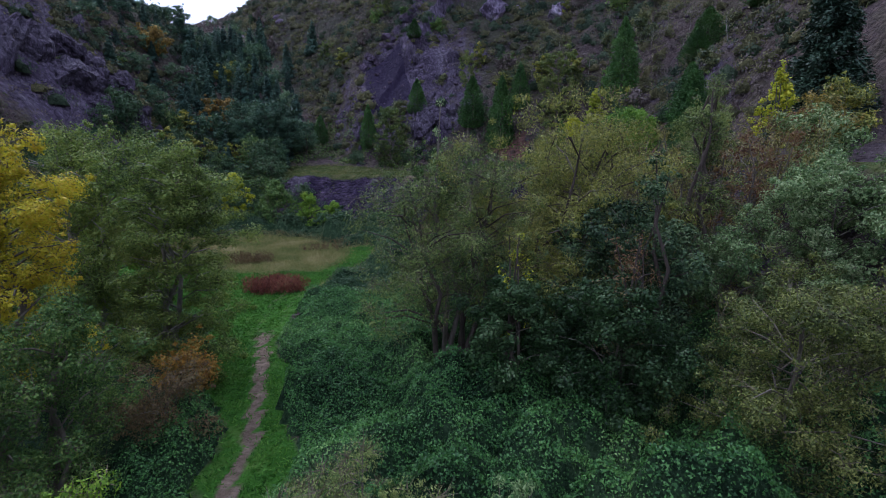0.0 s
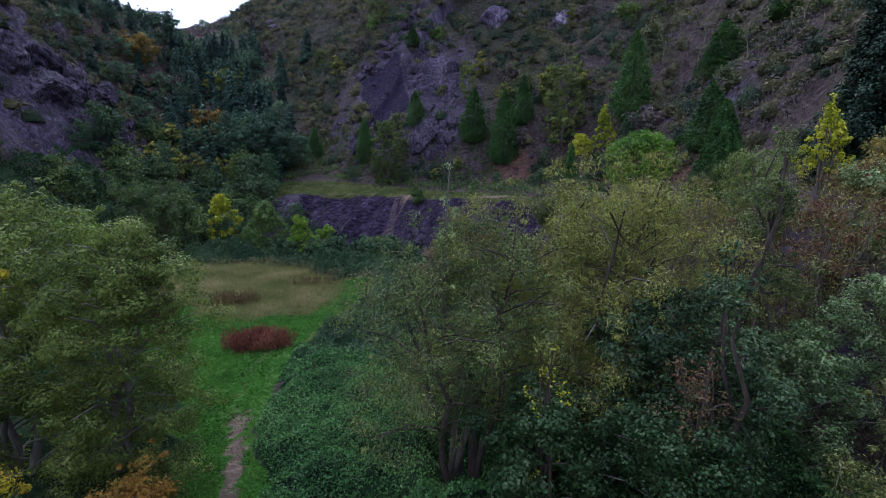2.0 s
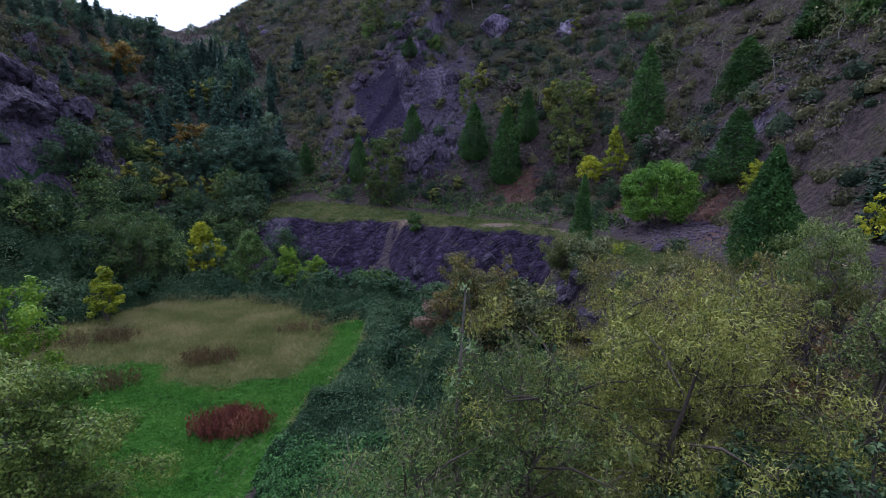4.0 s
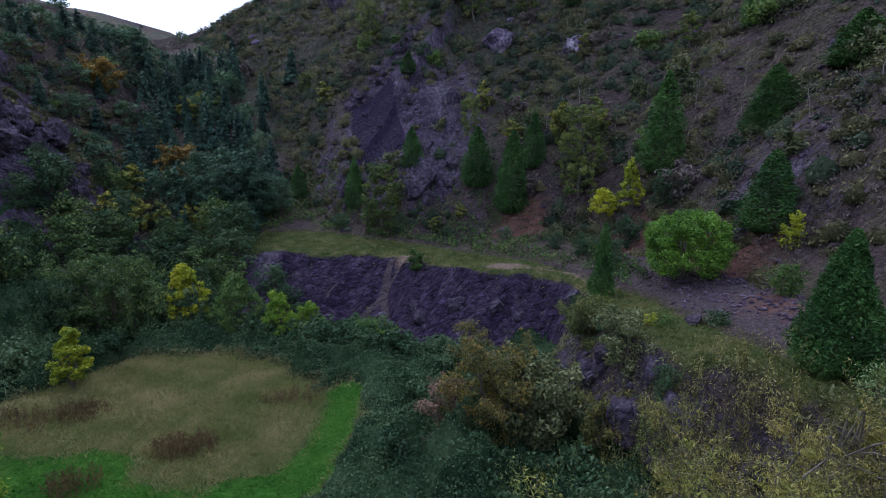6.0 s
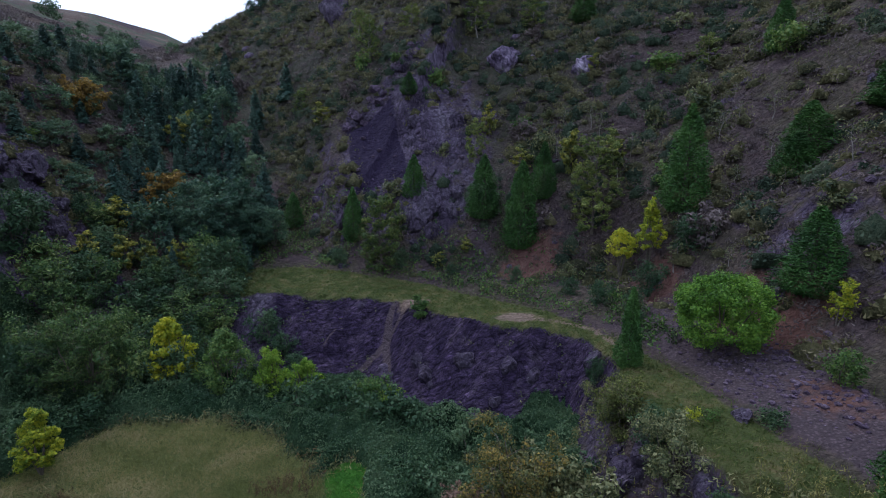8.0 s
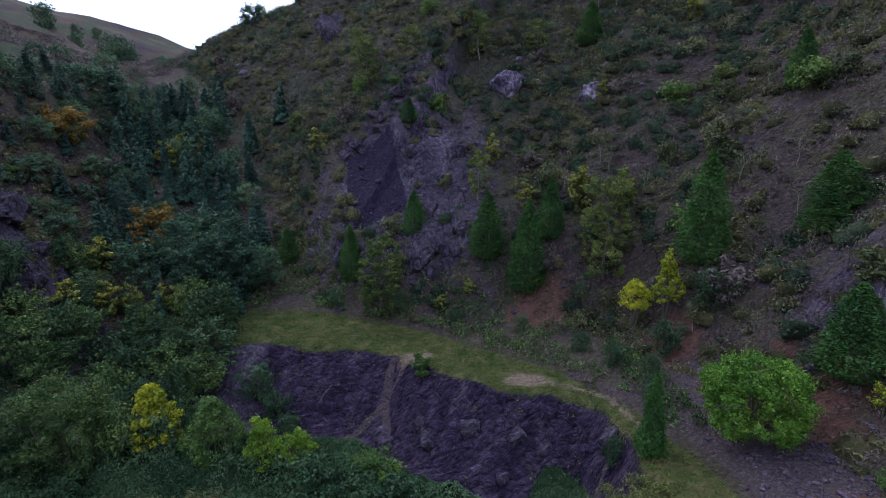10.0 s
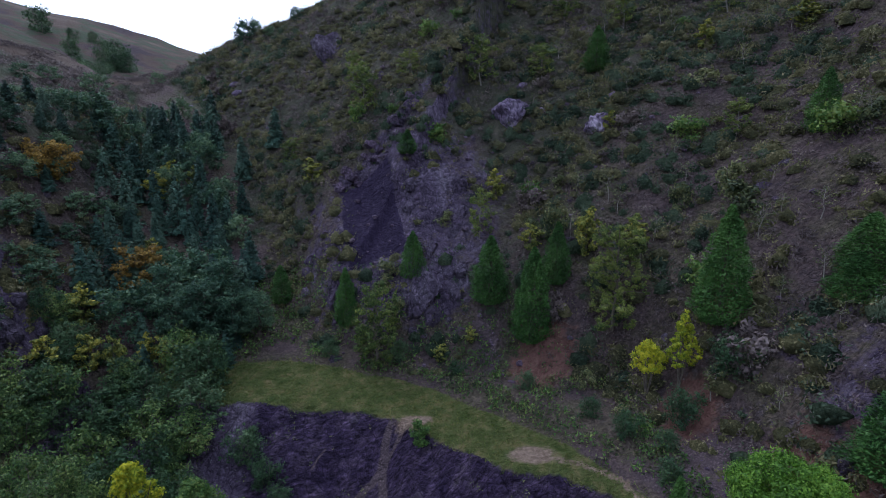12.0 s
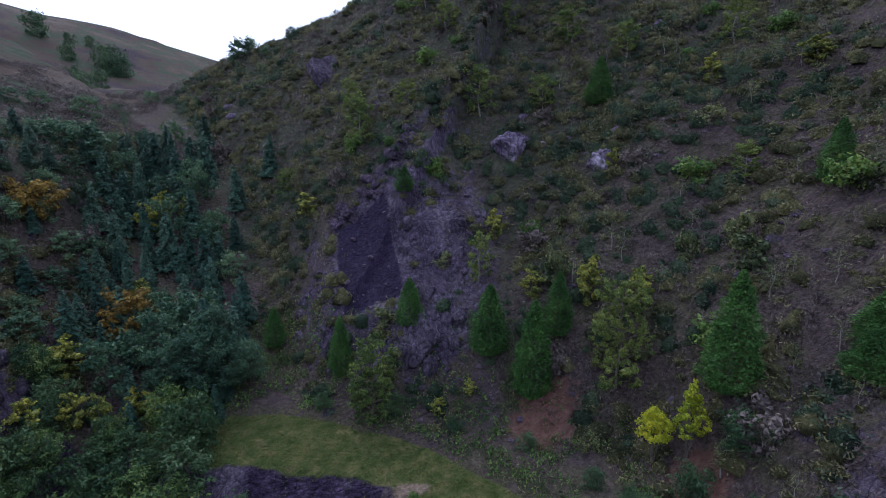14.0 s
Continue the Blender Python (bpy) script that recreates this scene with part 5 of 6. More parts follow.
broadleaf("thorn_bush", "hawthorn with green leaves yellowing at the top", 1.8, 36.2, 6.8, 5.2, L_THORN, 15000, 0.16, 207, stems=4, aspect=0.55, clump=0.13, limbs=32, base=0.1, category="bush")
broadleaf("thorn_bush", "hawthorn with faded russet leaves", -0.6, 35.6, 4.6, 2.6, L_PINK, 6000, 0.14, 221, stems=4, aspect=0.5, clump=0.16, base=0.05, category="bush")
broadleaf("thorn_bush", "dark green hawthorn bush", 4.2, 35.8, 5.2, 4.6, L_SCRUB, 12000, 0.22, 208, stems=4, aspect=0.55, clump=0.15, limbs=32, base=0.05, category="bush")
broadleaf("bench_bush", "grey-green bush on the bench's rocky edge", 8.2, 40.0, 2.8, 3.6, L_OSIER, 12500, 0.13, 209, stems=4, aspect=0.5, clump=0.18, base=0.03, category="bush")
broadleaf("bench_bush", "olive bush growing from the rock face", 8.6, 35.0, 3.2, 2.8, L_SCRUB, 7000, 0.14, 210, stems=3, aspect=0.5, clump=0.18, base=0.03, category="bush")
broadleaf("edge_bush", "small green bush on the lip of the rock face", -2.6, 57.0, 2.2, 1.6, L_GREEN, 2500, 0.16, 211, stems=3, aspect=0.5, clump=0.2, base=0.05, category="bush")
cypress("cypress_tree", "dense green cypress at the end of the bench", 14.6, 29.6, 5.9, 3.9, L_CYPRESS, 30000, 0.15, 212)
cypress("cypress_tree", "slim green cypress on the bench's corner", 10.6, 44.6, 5.4, 2.2, L_CYPRESS, 9000, 0.16, 213)
dome_bush("yellow_tree", "slender young tree with yellow-green leaves on the bench", 18.0, 26.9, 5.0, 2.4, L_LIME, 2600, 0.15, 214, "tree", 0.7, 0.08, 0.75, 0.1, tufts=80)
conifer("spruce_tree", "tall dark spruce above the bench", 22.6, 30.0, 10.6, 5.4, L_FIR, 32000, 0.22, 215, 0.7)

broadleaf("yellow_tree", "small twiggy tree with yellow leaves at the scree's edge", 21.5, 42.1, 3.2, 1.3, L_LIME, 1600, 0.14, 216, stems=2, aspect=0.6, clump=0.2, base=0.2)
broadleaf("green_bush", "green leafy bush on the scree", 18.5, 38.1, 1.9, 1.9, L_GREEN, 2600, 0.13, 217, stems=3, aspect=0.55, clump=0.2, base=0.0, category="bush")
broadleaf("bench_plant", "low blue-green leafy plant on the bench track", 13.7, 36.1, 0.8, 1.5, L_BLUE, 1400, 0.12, 218, stems=4, aspect=0.5, clump=0.2, base=0.0, category="plant")
broadleaf("bench_plant", "small yellow-green plant on the bench", 10.6, 37.2, 0.9, 0.7, L_LIME, 500, 0.1, 219, stems=3, aspect=0.5, clump=0.22, base=0.0, category="plant")
broadleaf("bench_plant", "small green plant on the bench", 11.5, 37.2, 0.7, 0.8, L_GREEN, 500, 0.1, 220, stems=3, aspect=0.5, clump=0.22, base=0.0, category="plant")
broadleaf("bench_bush", "pale grey-green bush on the bench's grass", 14.2, 27.2, 1.5, 1.5, L_PALE, 1500, 0.11, 225, stems=4, aspect=0.5, clump=0.2, base=0.0, category="bush")
broadleaf("bench_bush", "green bush yellowing at the top below the rock face", 7.0, 33.4, 3.4, 2.2, L_THORN, 5000, 0.13, 226, stems=3, aspect=0.5, clump=0.18, base=0.03, category="bush")
broadleaf("green_bush", "low yellow-green bush above the brambles", -4.6, 49.8, 2.2, 1.8, L_FRESH, 1800, 0.15, 227, stems=3, aspect=0.55, clump=0.2, base=0.0, category="bush")

# ---- hillside trees ----
CYPRESS = [(7.9, 67.7, 9.4, 5.6), (4.2, 71.2, 7.1, 4.0), (10.7, 70.1, 6.3, 3.0), (20.8, 58.8, 9.4, 4.1), (22.1, 45.0, 5.6, 3.9), (28.2, 54.7, 4.2, 3.9),
           (33.2, 66.7, 5.6, 3.0), (-10.9, 72.7, 6.4, 2.6), (-3.8, 73.7, 5.2, 2.9), (26.6, 53.7, 3.4, 3.4), (-4.7, 84.4, 3.0, 2.4), (20.1, 89.8, 5.8, 3.6), (33, 52.3, 4.4, 4.6), (-19.4, 78.6, 4.6, 2.6)]
first = cypress("cypress_tree", "green cypress growing on the steep hillside", *CYPRESS[0], L_CYPRESS, 13000, 0.24, 301)
first["group"] = "hillside cypresses"
for i, (x, y, h, w) in enumerate(CYPRESS[1:]):
    copy_thing(first, pose(x, y, float(ground_height(x, y)) - 0.3, 0, 0, 47 * i) @ Matrix.Diagonal((1.15 * w / 4.6, 1.15 * w / 4.6, h / 9.4, 1)))

rng = np.random.default_rng(77)
spruce = conifer("spruce_tree", "dark blue-green spruce in the steep gully", -26, 76, 7.0, 3.6, L_SPRUCE, 4200, 0.32, 302, 0.85)
spruce["group"] = "gully spruces"
leafy = broadleaf("gully_tree", "dark leafy tree in the steep gully", -33, 71, 6.0, 4.4, L_GULLY, 2200, 0.36, 312, DARK_BARK, base=0.1, aspect=0.55, clump=0.2, limbs=14)
leafy["group"] = "leafy gully trees"
placed = [(-26, 76), (-33, 71)]
for x, y, h in [(-49.2, 96.3, 6.6), (-45.4, 106.3, 7.1), (-40.2, 106.9, 6.7), (-25.7, 101.1, 6.3), (-30.5, 99.4, 6.7)]:
    placed.append((x, y))
    copy_thing(spruce, pose(x, y, float(ground_height(x, y)) - 0.3, 0, 0, 31 * x) @ Matrix.Scale(h / 7, 4))
while len(placed) < 92:
    u = rng.random()
    x, y = -29 - 17 * u + rng.uniform(-8, 9 - 3 * u), 71 + 40 * u + rng.uniform(-5, 6)
    if min(math.hypot(x - a, y - b) for a, b in placed) < 2.2:
        continue
    placed.append((x, y))
    h = rng.uniform(0.5, 1.15)
    copy_thing(spruce if len(placed) % 4 else leafy, pose(x, y, float(ground_height(x, y)) - 0.3, 0, 0, rng.uniform(0, 360)) @ Matrix.Diagonal((h * 0.95, h * 0.95, h, 1)))
while len(placed) < 138:
    x, y = rng.uniform(-56, -36), rng.uniform(70, 104)
    if min(math.hypot(x - a, y - b) for a, b in placed) < 2.4 or x > -37 - 0.25 * (y - 64):
        continue
    placed.append((x, y))
    h = rng.uniform(0.35, 0.75)
    copy_thing(leafy if len(placed) % 3 else spruce, pose(x, y, float(ground_height(x, y)) - 0.3, 0, 0, rng.uniform(0, 360)) @ Matrix.Diagonal((h, h, h * 0.8, 1)))
pine = broadleaf("pine_tree", "blue-green pine at the back of the bench", -24.6, 70.6, 8.2, 4.2, L_GULLY, 7000, 0.26, 303, DARK_BARK, base=0.25, aspect=0.4, clump=0.17, limbs=26)
pine["group"] = "pines behind the bench"
for i, (x, y, s) in enumerate([(-27.4, 70.2, 0.85), (-22, 71, 0.8), (-20, 72.2, 0.7), (-29.6, 73, 0.95), (-24, 73.6, 1.0)]):
    copy_thing(pine, pose(x, y, float(ground_height(x, y)) - 0.1, 0, 0, 67 * i) @ Matrix.Scale(s, 4))
broadleaf("ash_tree", "leafy green ash tree on the lower hillside", 14.8, 65.0, 10.4, 4.4, L_HILL, 16000, 0.2, 304, aspect=0.5, clump=0.13, limbs=40, base=0.03)
broadleaf("birch_tree", "slender green birch at the back of the bench", -7.3, 68.3, 8.8, 3.6, L_HILL, 11900, 0.2, 305, aspect=0.5, clump=0.13, limbs=36, base=0.05)
dome_bush("yellow_birch", "narrow birch with bright yellow leaves", 17.4, 57.6, 6.4, 2.4, L_LIME, 4600, 0.17, 306, "tree", 0.7, 0.25, 0.5, 0.11, tufts=90)
dome_bush("yellow_birch", "small birch with yellow-green leaves", 15.5, 58.8, 4.9, 2.9, L_LIME, 3600, 0.17, 307, "tree", 0.7, 0.42, 0.3, 0.11, tufts=80)
broadleaf("rowan_tree", "rowan with orange leaves on the steep hillside", -46.7, 83.0, 3.6, 5.0, L_AMBER, 7000, 0.32, 308, stems=3, aspect=0.6, clump=0.16)
broadleaf("rowan_tree", "rowan turning yellow and orange in the gully", -34.6, 77.0, 6.6, 4.2, L_AMBER, 6000, 0.32, 309, aspect=0.6, clump=0.17)
HILL_BUSHES = [("rounded olive green bush on the hillside", L_SCRUB, 310), ("dark green bush on the hillside", L_GREEN, 313), ("twiggy brown bush losing its leaves", L_HEATH, 314)]
bushes = []
for i, (label, leaf, seed) in enumerate(HILL_BUSHES):
    ob = broadleaf("hill_bush", label, -10.8 + 9 * i, 97.0 + 2 * i, 2.2, 2.6, leaf, 1000, 0.30, seed, stems=3, aspect=0.55, clump=0.24, base=0.0, category="bush", limbs=9)
    ob["group"] = "hillside bushes"
    bushes.append(ob)
bx, by, bz = scattered(41, 1500, (-50, 46, 44, 134), lambda x, y: hill_chance(x, y) * (0.25 + 0.5 * smooth(0.4, 0.7, vnoise(x / 9, y / 9, 98))))
for x, y, z in list(zip(bx, by, bz))[:75]:
    s = rng.uniform(0.6, 1.3)
    copy_thing(bushes[rng.choice(3, p=(0.45, 0.3, 0.25))], pose(x, y, z - 0.3, 0, 0, rng.uniform(0, 360)) @ Matrix.Diagonal((s, s, s * rng.uniform(0.7, 1.3), 1)))
# bushes hiding the bench's far end and the foot of its wall
corner = broadleaf("thicket_bush", "dense dark green bush at the bench's overgrown end", -30, 62, 3.4, 3.6, L_THICKET, 3400, 0.2, 315, stems=4, aspect=0.55, clump=0.18, base=0.0, category="bush", limbs=16)
corner["group"] = "bushes at the overgrown end"
corner_green = broadleaf("thicket_bush", "leafy green bush at the bench's overgrown end", -34, 58, 3.4, 3.6, L_WOOD, 3400, 0.2, 316, stems=4, aspect=0.55, clump=0.18, base=0.0, category="bush", limbs=16)
corner_green["group"] = "bushes at the overgrown end"
bx, by, bz = scattered(42, 260, (-40, -19, 50, 69), lambda x, y: 0.8 * smooth(-15, -22, x + 0.3 * np.abs(y - 61)))
for x, y, z in list(zip(bx, by, bz))[:62]:
    s = rng.uniform(0.6, 1.25)
    copy_thing(corner if rng.random() < 0.55 else corner_green, pose(x, y, z - 0.2, 0, 0, rng.uniform(0, 360)) @ Matrix.Diagonal((s, s, s * rng.uniform(0.8, 1.4), 1)))
for x, y, s in [(-15.5, 58.5, 0.7), (-17.5, 60, 0.9), (-14, 56.5, 0.6), (9.6, 47.5, 0.5), (8.6, 36.6, 0.6), (9.4, 32.6, 0.45), (13.2, 50.4, 0.5), (14.4, 52.8, 0.45), (12.4, 55, 0.6), (10.6, 57.6, 0.5), (16.6, 55.2, 0.8), (-12, 69.5, 0.6), (-5, 68.5, 0.6), (0.5, 66.2, 0.5), (6.5, 62.6, 0.5), (20, 55.5, 0.9)]:
    copy_thing(corner, pose(x, y, float(ground_height(x, y)) - 0.15, 0, 0, 90 * x) @ Matrix.Scale(s, 4))
mound = broadleaf("bramble_mound", "tall dark mound of brambles below the rock face", -11.5, 49.2, 2.6, 3.6, L_THICKET, 3200, 0.22, 318, stems=5, aspect=0.7, clump=0.18, base=0.0, category="bramble", limbs=16)
mound["group"] = "bramble mounds"
for x, y, s in [(-8.6, 48.6, 0.9), (-5.4, 48.2, 1.0), (-2.2, 47, 0.8), (0.8, 44, 0.9), (3.6, 42, 0.9), (-15.8, 51.6, 0.8), (-20.4, 52, 0.7), (-1.8, 40.6, 0.8), (5.4, 38.6, 0.8), (-26.6, 47.6, 0.8), (-29, 44, 0.9), (0.2, 31.6, 0.8), (-2.6, 34.8, 0.7), (4.6, 31.4, 0.9)]:
    copy_thing(mound, pose(x, y, float(ground_height(x, y)) - 0.1, 0, 0, 80 * x) @ Matrix.Scale(s, 4))
for x, y, s in [(-39.1, 134.6, 1.1), (-41.6, 133.4, 0.8), (-47, 127, 0.7), (-30, 137, 0.5)]:
    copy_thing(corner, pose(x, y, float(ground_height(x, y)) - 0.3, 0, 0, 50 * x) @ Matrix.Scale(s, 4))
# thin pale saplings, nearly bare
sapling = broadleaf("bare_sapling", "thin pale sapling with few remaining leaves", 25, 61.5, 3.6, 1.7, L_SCRUB, 300, 0.18, 317, PALE_BARK, split=True, base=0.35, aspect=0.45, clump=0.2, limbs=9)
sapling["group"] = "bare saplings"
bx, by, bz = scattered(43, 400, (8, 40, 46, 100), lambda x, y: 0.4 * hill_chance(x, y))
for x, y, z in list(zip(bx, by, bz))[:64]:
    s = rng.uniform(0.5, 1.0)
    copy_thing(sapling, pose(x, y, z - 0.1, 0, rng.uniform(-6, 6), rng.uniform(0, 360)) @ Matrix.Scale(s, 4))
# far trees on the moor
for i, (x, y, s) in enumerate([(-247, 362, 4.5), (-187, 335, 4), (-192, 342, 4.5), (-200, 345, 4), (-180, 330, 3.5), (-215, 340, 3), (-236, 372, 2), (-228, 380, 2), (-150, 260, 2.5), (-140, 230, 2), (-118, 200, 2), (-128, 215, 2.2)]):
    copy_thing(corner, pose(x, y, float(ground_height(x, y)) - 0.5, 0, 0, 70 * i) @ Matrix.Scale(s, 4))
for x, y, s in [(-39.4, 131.5, 1.5), (-63.3, 118.3, 1.5), (-67.5, 113, 1.1), (-70.5, 111, 0.9), (-50.1, 96.6, 1.9), (-53.2, 97.4, 1.5), (-60, 134.4, 1.0), (-27.4, 124.8, 0.9), (-33.5, 128, 0.8), (-52, 84, 0.7), (-56, 90, 0.9)]:
    copy_thing(leafy, pose(x, y, float(ground_height(x, y)) - 0.4, 0, 0, 50 * x) @ Matrix.Diagonal((0.6 * s, 0.6 * s, 0.5 * s, 1)))
lime = broadleaf("hill_sapling", "yellow-green sapling on the hillside", 5.8, 80.4, 4.2, 1.7, L_OLIVE, 2200, 0.26, 311, aspect=0.6, clump=0.2, base=0.1, limbs=12)
lime["group"] = "yellow-green saplings"
for i, (x, y, h, w) in enumerate([(31.7, 84.9, 3.8, 2.2), (40.6, 80.5, 3.4, 2.4), (13.8, 70.7, 5.4, 2.2), (-29.7, 68.4, 3.6, 1.5), (-28.2, 68.5, 3.4, 1.5), (-17.6, 89.3, 3.6, 2.4), (-35.6, 63.8, 4.2, 2.2), (19.5, 82, 3.2, 1.5),
                             (-36.6, 70, 4.4, 2.6), (-40.5, 93, 5.0, 2.4), (17.6, 67.9, 5.0, 2.2), (-36, 82.5, 4.0, 2.0), (-40.3, 97.2, 4.2, 1.8), (-36.6, 96, 4.4, 1.8), (-31.5, 66.5, 4.6, 1.6), (-33.5, 66, 4.2, 1.8), (14, 71.6, 3.4, 1.6), (-1, 68.3, 2.0, 1.3), (2.1, 69.2, 1.8, 1.2), (8.8, 73.4, 3.6, 1.8)]):
    copy_thing(lime, pose(x, y, float(ground_height(x, y)) - 0.1, 0, 0, 71 * i) @ Matrix.Diagonal((w / 1.9, w / 1.9, h / 4.2, 1)))

grey_birch = broadleaf("hill_birch", "slender grey-green birch with a pale stem on the hillside", -10.8, 93.1, 7.6, 3.0, L_HILL, 3600, 0.24, 319, PALE_BARK, split=True, aspect=0.5, clump=0.15, base=0.12, limbs=24)
grey_birch["group"] = "birches high on the hillside"
for i, (x, y, s, w) in enumerate([(5.3, 93.5, 0.95, 1.2), (1.1, 103.9, 0.6, 1.0), (18, 99.4, 0.8, 1.2), (-4.7, 94.5, 0.55, 0.9), (13.4, 91.7, 0.65, 1.0), (-13, 100, 0.7, 0.8), (3.6, 76.5, 0.8, 0.8), (-22, 96, 0.6, 0.8), (25, 94, 0.7, 1.0), (36, 88, 0.8, 1.0), (-2, 110, 0.6, 1.0), (10, 104, 0.7, 1.0), (30, 74, 0.6, 0.8)]):
    copy_thing(grey_birch, pose(x, y, float(ground_height(x, y)) - 0.15, 0, 0, 83 * i) @ Matrix.Diagonal((w, w, s, 1)))

# ---- rocks ----
outcrop("rock_outcrop", "pale grey jutting rock outcrop", 8.9, 89.2, 2.6, 401, PALE_ROCK, (1.2, 0.9, 0.9), 20)
outcrop("rock_outcrop", "pale grey rock outcrop on the hillside", 18.8, 83.2, 1.9, 402, PALE_ROCK, (1.1, 0.8, 0.9), -20)
outcrop("rock_outcrop", "dark purple broken rock face", -3.2, 73.0, 1.0, 404, ROCK, (3.0, 2.0, 3.2), -15, 0.5, 4, -25)
outcrop("rock_outcrop", "steep pinkish crag under the skyline", -18.2, 111.6, 1.0, 405, ROCK, (4.2, 2.2, 3.6), 12, 0.55, 4, -30)
crag = outcrop("rock_outcrop", "dark purple broken crag in the quarry's side wall", -43.4, 59.8, 1.0, 417, ROCK, (3.0, 3.4, 3.2), -30, 0.55, 4, 0)
crag["group"] = "crags in the side wall"
for i, (x, y, s) in enumerate([(-46.6, 61.9, 0.9), (-41.0, 60.8, 0.75), (-44.8, 64.5, 0.7), (-39.4, 63.4, 0.6), (-47.5, 57, 1.0), (-38.6, 61.2, 0.5), (-43.0, 67.5, 0.7)]):
    copy_thing(crag, pose(x, y, float(ground_height(x, y)) - 0.6 * s, 10 * math.sin(i), -12, -30 + 45 * i) @ Matrix.Diagonal((s, s, s * 1.1, 1)))
white = outcrop("rock_outcrop", "pale weathered rock near the ridge", -36.4, 115.9, 1.0, 416, PALE_ROCK, (1.3, 0.9, 0.7), 0, 0.4, 3)
white["group"] = "pale rocks near the ridge"
for i, (x, y, s) in enumerate([(-38.2, 119.6, 0.9), (-36.2, 119.9, 0.8), (-43.1, 124, 0.6), (-45.8, 123.3, 0.7), (-47.1, 120.3, 0.5), (-42.1, 121.9, 0.5), (12.6, 88.4, 0.6), (10.8, 92, 0.7), (20.8, 85.2, 0.7), (26, 92, 0.6), (24, 86, 0.5), (16, 95, 0.6), (30, 96, 0.7)]):
    copy_thing(white, pose(x, y, float(ground_height(x, y)), -15, 0, 55 * i) @ Matrix.Scale(s, 4))
lump = outcrop("rock_outcrop", "broken purple-grey rock jutting from the quarry face", -6.0, 55.8, 1.0, 410, ROCK, (1.1, 0.8, 1.0), 0, 0.5, 3)
lump["group"] = "rocks in the quarry face"
kinds = [lump]
for seed in (411, 412, 413, 414):
    ob = outcrop("rock_outcrop", "broken purple-grey rock jutting from the quarry face", -9.0 + 3.3 * (seed - 410), 56.2 - 1.3 * (seed - 410), 1.0, seed, ROCK, (1.1, 0.8, 1.0), 40 * seed, 0.5, 3)
    ob["group"] = "rocks in the quarry face"
    kinds.append(ob)


for i, (x, y, s) in enumerate([(7.5, 36.9, 1.3), (8.1, 33.1, 1.3), (9.7, 31.7, 1.1), (8.3, 36.4, 1.0), (7.6, 38.2, 0.9), (13.0, 37.1, 0.7)]):
    copy_thing(kinds[i % 5], pose(x, y, float(ground_height(x, y)) - 0.1 * s, -20, 12, 50 * i) @ Matrix.Diagonal((s, 0.8 * s, 1.1 * s, 1)))


def more_rocks(seed, n, box, keep, small, large):
    r = np.random.default_rng(seed)
    x, y, z = scattered(seed, 4000, box, keep)
    for px, py, pz in list(zip(x, y, z))[:n]:
        s = small + (large - small) * r.random() ** 2
        copy_thing(kinds[r.integers(len(kinds))], pose(px, py, pz - 0.25 * s, r.uniform(-35, 5), r.uniform(-20, 20), r.uniform(-50, 50)) @ Matrix.Diagonal((s, s * 0.8, s * r.uniform(0.8, 1.5), 1)))


rim = outcrop("rock_outcrop", "pale jagged rock along the top of the slab", -13.4, 86.0, 1.0, 415, STONE, (1.2, 0.8, 0.9), 0, 0.5, 3)
rim["group"] = "rocks along the slab's rim"
for i in range(14):
    x, y = -13.4 + 0.75 * i, 86.2 + 0.32 * i + math.sin(i * 1.7)
    s = 0.6 + 0.5 * abs(math.sin(i * 2.3))
    copy_thing(rim, pose(x, y, float(ground_height(x, y)), -25, 10 * math.sin(i), 33 * i) @ Matrix.Diagonal((s, s, s, 1)))


def on_face(x, y):
    de, se, _ = along(EDGE, x, y)
    return ((-se * de) < -0.4) * ((-se * de) > -4.0) * (along(TOE_L, x, y)[1] > 0)


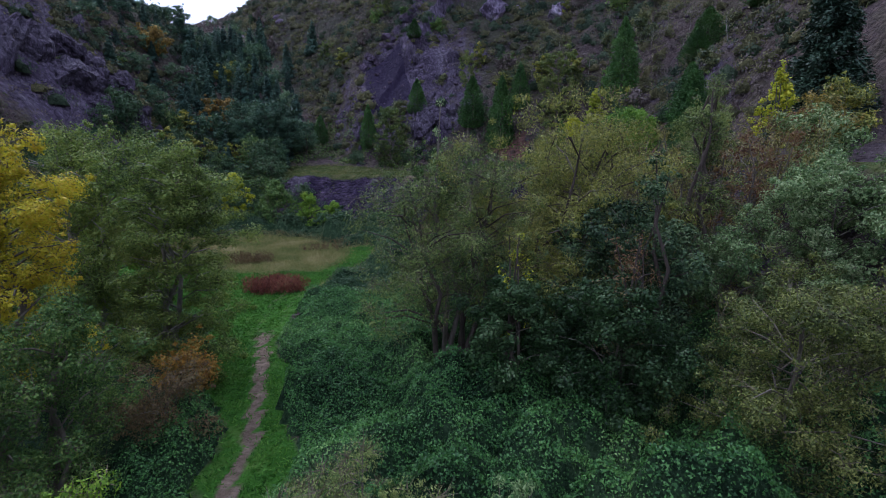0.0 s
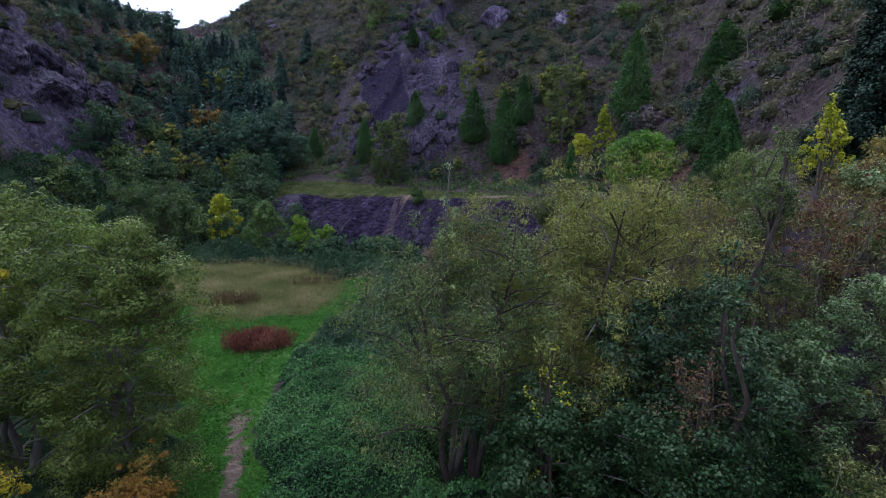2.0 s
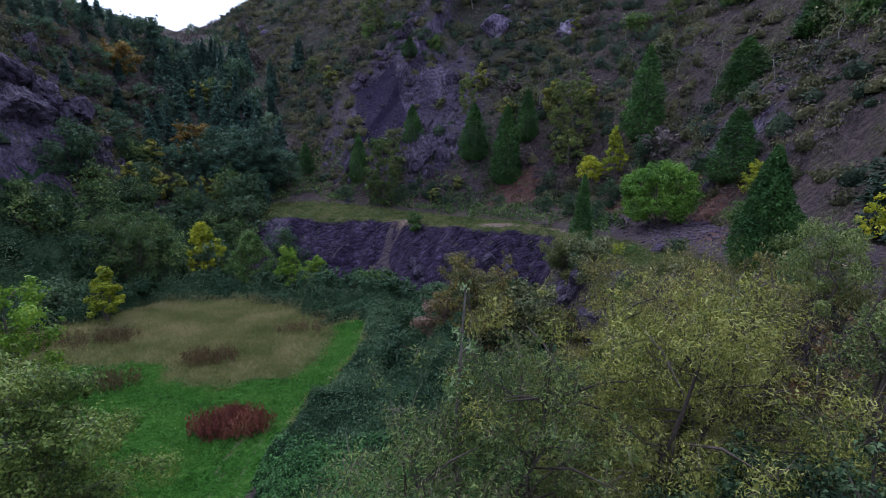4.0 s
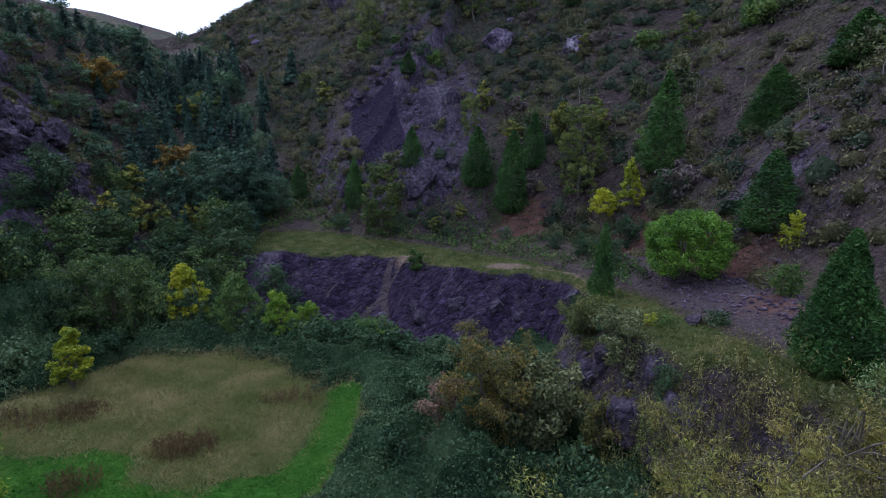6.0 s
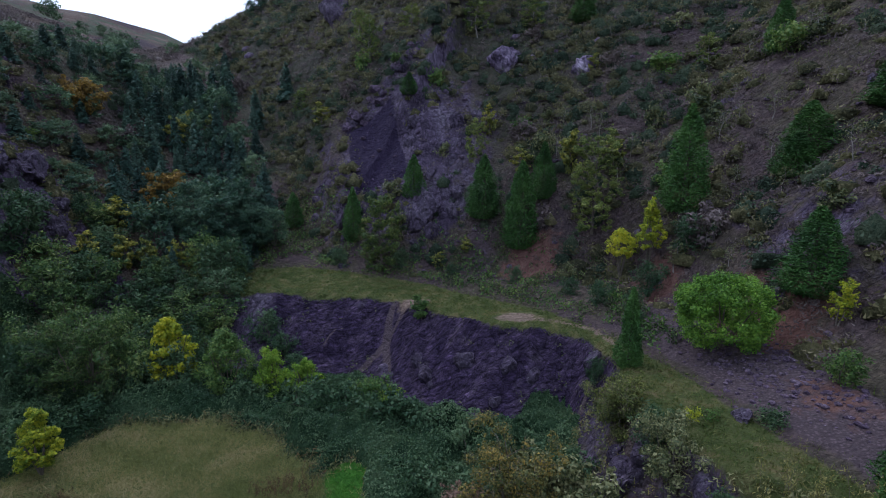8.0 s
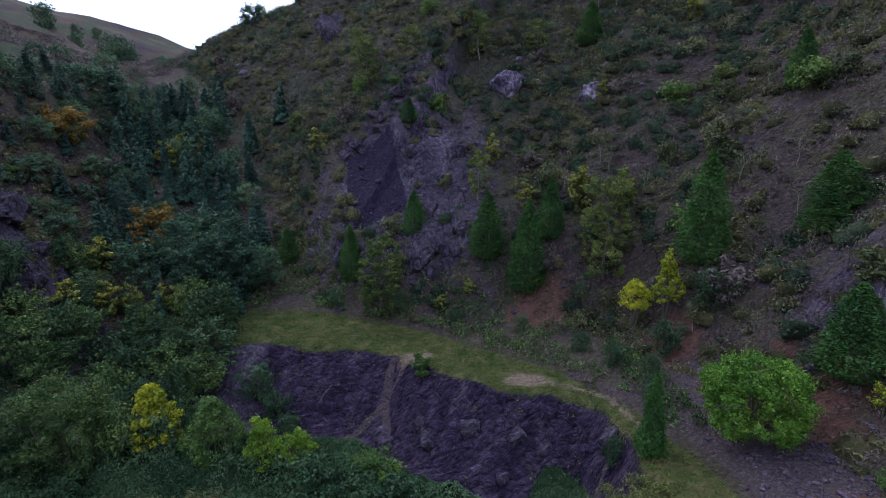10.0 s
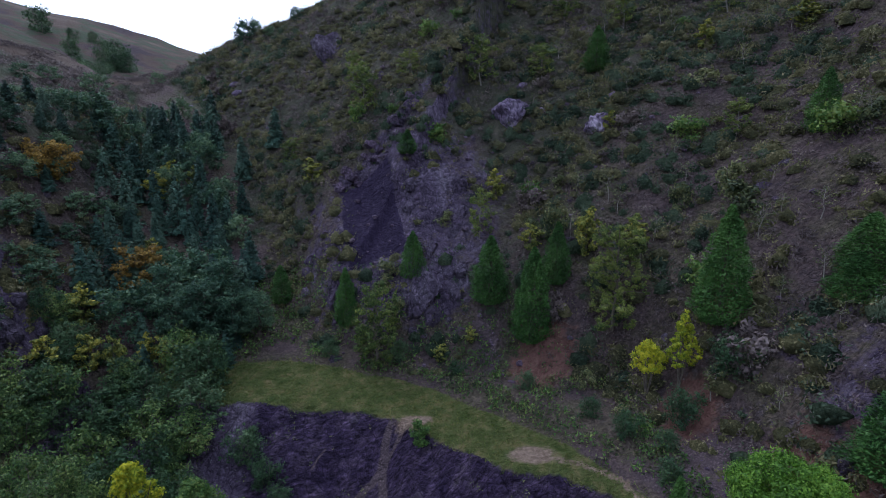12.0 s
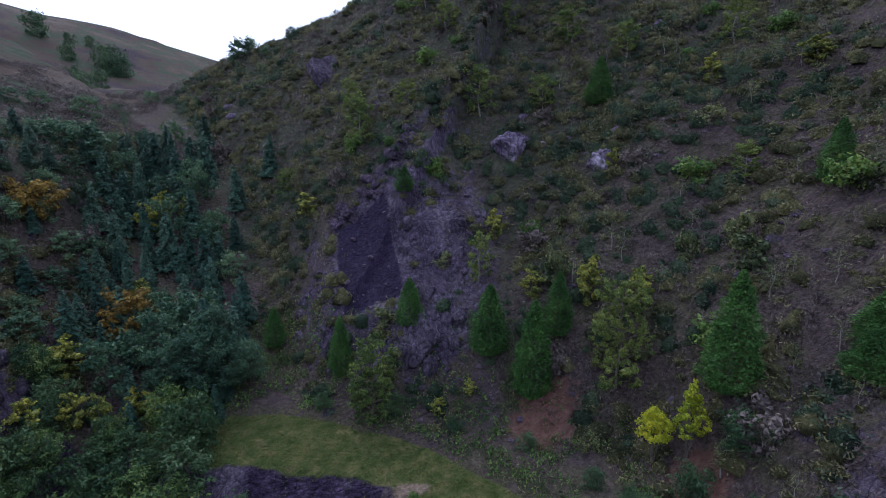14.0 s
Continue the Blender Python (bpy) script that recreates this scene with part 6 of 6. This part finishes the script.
more_rocks(61, 7, (-14, 10, 44, 62), on_face, 0.4, 0.9)
more_rocks(62, 12, (5, 13, 26, 42), on_face, 0.4, 1.3)
more_rocks(63, 50, (-18, 8, 68, 94), lambda x, y: np.exp(-(((x + 4) / 10) ** 2 + ((y - 80) / 10) ** 2) ** 2) * 0.5 * (1 - slab_part(x, y)), 0.4, 1.5)
more_rocks(64, 8, (17, 36, 40, 75), lambda x, y: 0.15 * (along(TOE_R, x, y)[1] > 0), 0.3, 0.9)
more_rocks(65, 22, (-52, -35, 48, 80), lambda x, y: 0.2 * (along(TOE_L, x, y)[1] < 0), 0.5, 2.4)
more_rocks(66, 16, (-50, 40, 84, 128), lambda x, y: 0.1 * hill_chance(x, y), 0.4, 1.3)


def stones(name, label, seed, n, box, keep, r0, r1):
    rng = np.random.default_rng(seed)
    x, y, z = scattered(seed, n, box, keep)
    shapes = [pebble(rng, 1.0) for _ in range(12)]
    verts, faces, at = [], [], 0
    for px, py, pz in zip(x, y, z):
        vs, fs = shapes[rng.integers(12)]
        a = rng.uniform(0, 6.28)
        c, s = math.cos(a), math.sin(a)
        r = r0 + (r1 - r0) * rng.random() ** 3
        v = vs * r
        verts.append(np.stack([px + c * v[:, 0] - s * v[:, 1], py + s * v[:, 0] + c * v[:, 1], pz + 0.15 * r + v[:, 2]], 1))
        faces += [tuple(k + at for k in f) for f in fs]
        at += len(vs)
    ob = link_mesh(name, np.concatenate(verts).tolist(), faces, STONE)
    tagged(ob, label, "stones", "", "stuff")


stones("scree_stones", "loose purple-grey scree stones beside the bench track", 51, 2600, (13, 21, 33, 54), lambda x, y: np.exp(-(((x - 16.8) / 2.4) ** 2 + ((y - 42) / 7) ** 2) ** 2), 0.06, 0.22)
stones("scree_stones", "grey scree stones at the hillside's foot", 52, 500, (0, 8, 64, 74), lambda x, y: np.exp(-(((x - 3.5) / 1.6) ** 2 + ((y - 69) / 3.5) ** 2)), 0.06, 0.25)
stones("fallen_stones", "fallen stones on the hillside", 53, 1200, (-20, 34, 40, 100), lambda x, y: 0.8 * (1 - 0.5 * hill_chance(x, y)) * (along(TOE_R, x, y)[1] > 0), 0.08, 0.5)
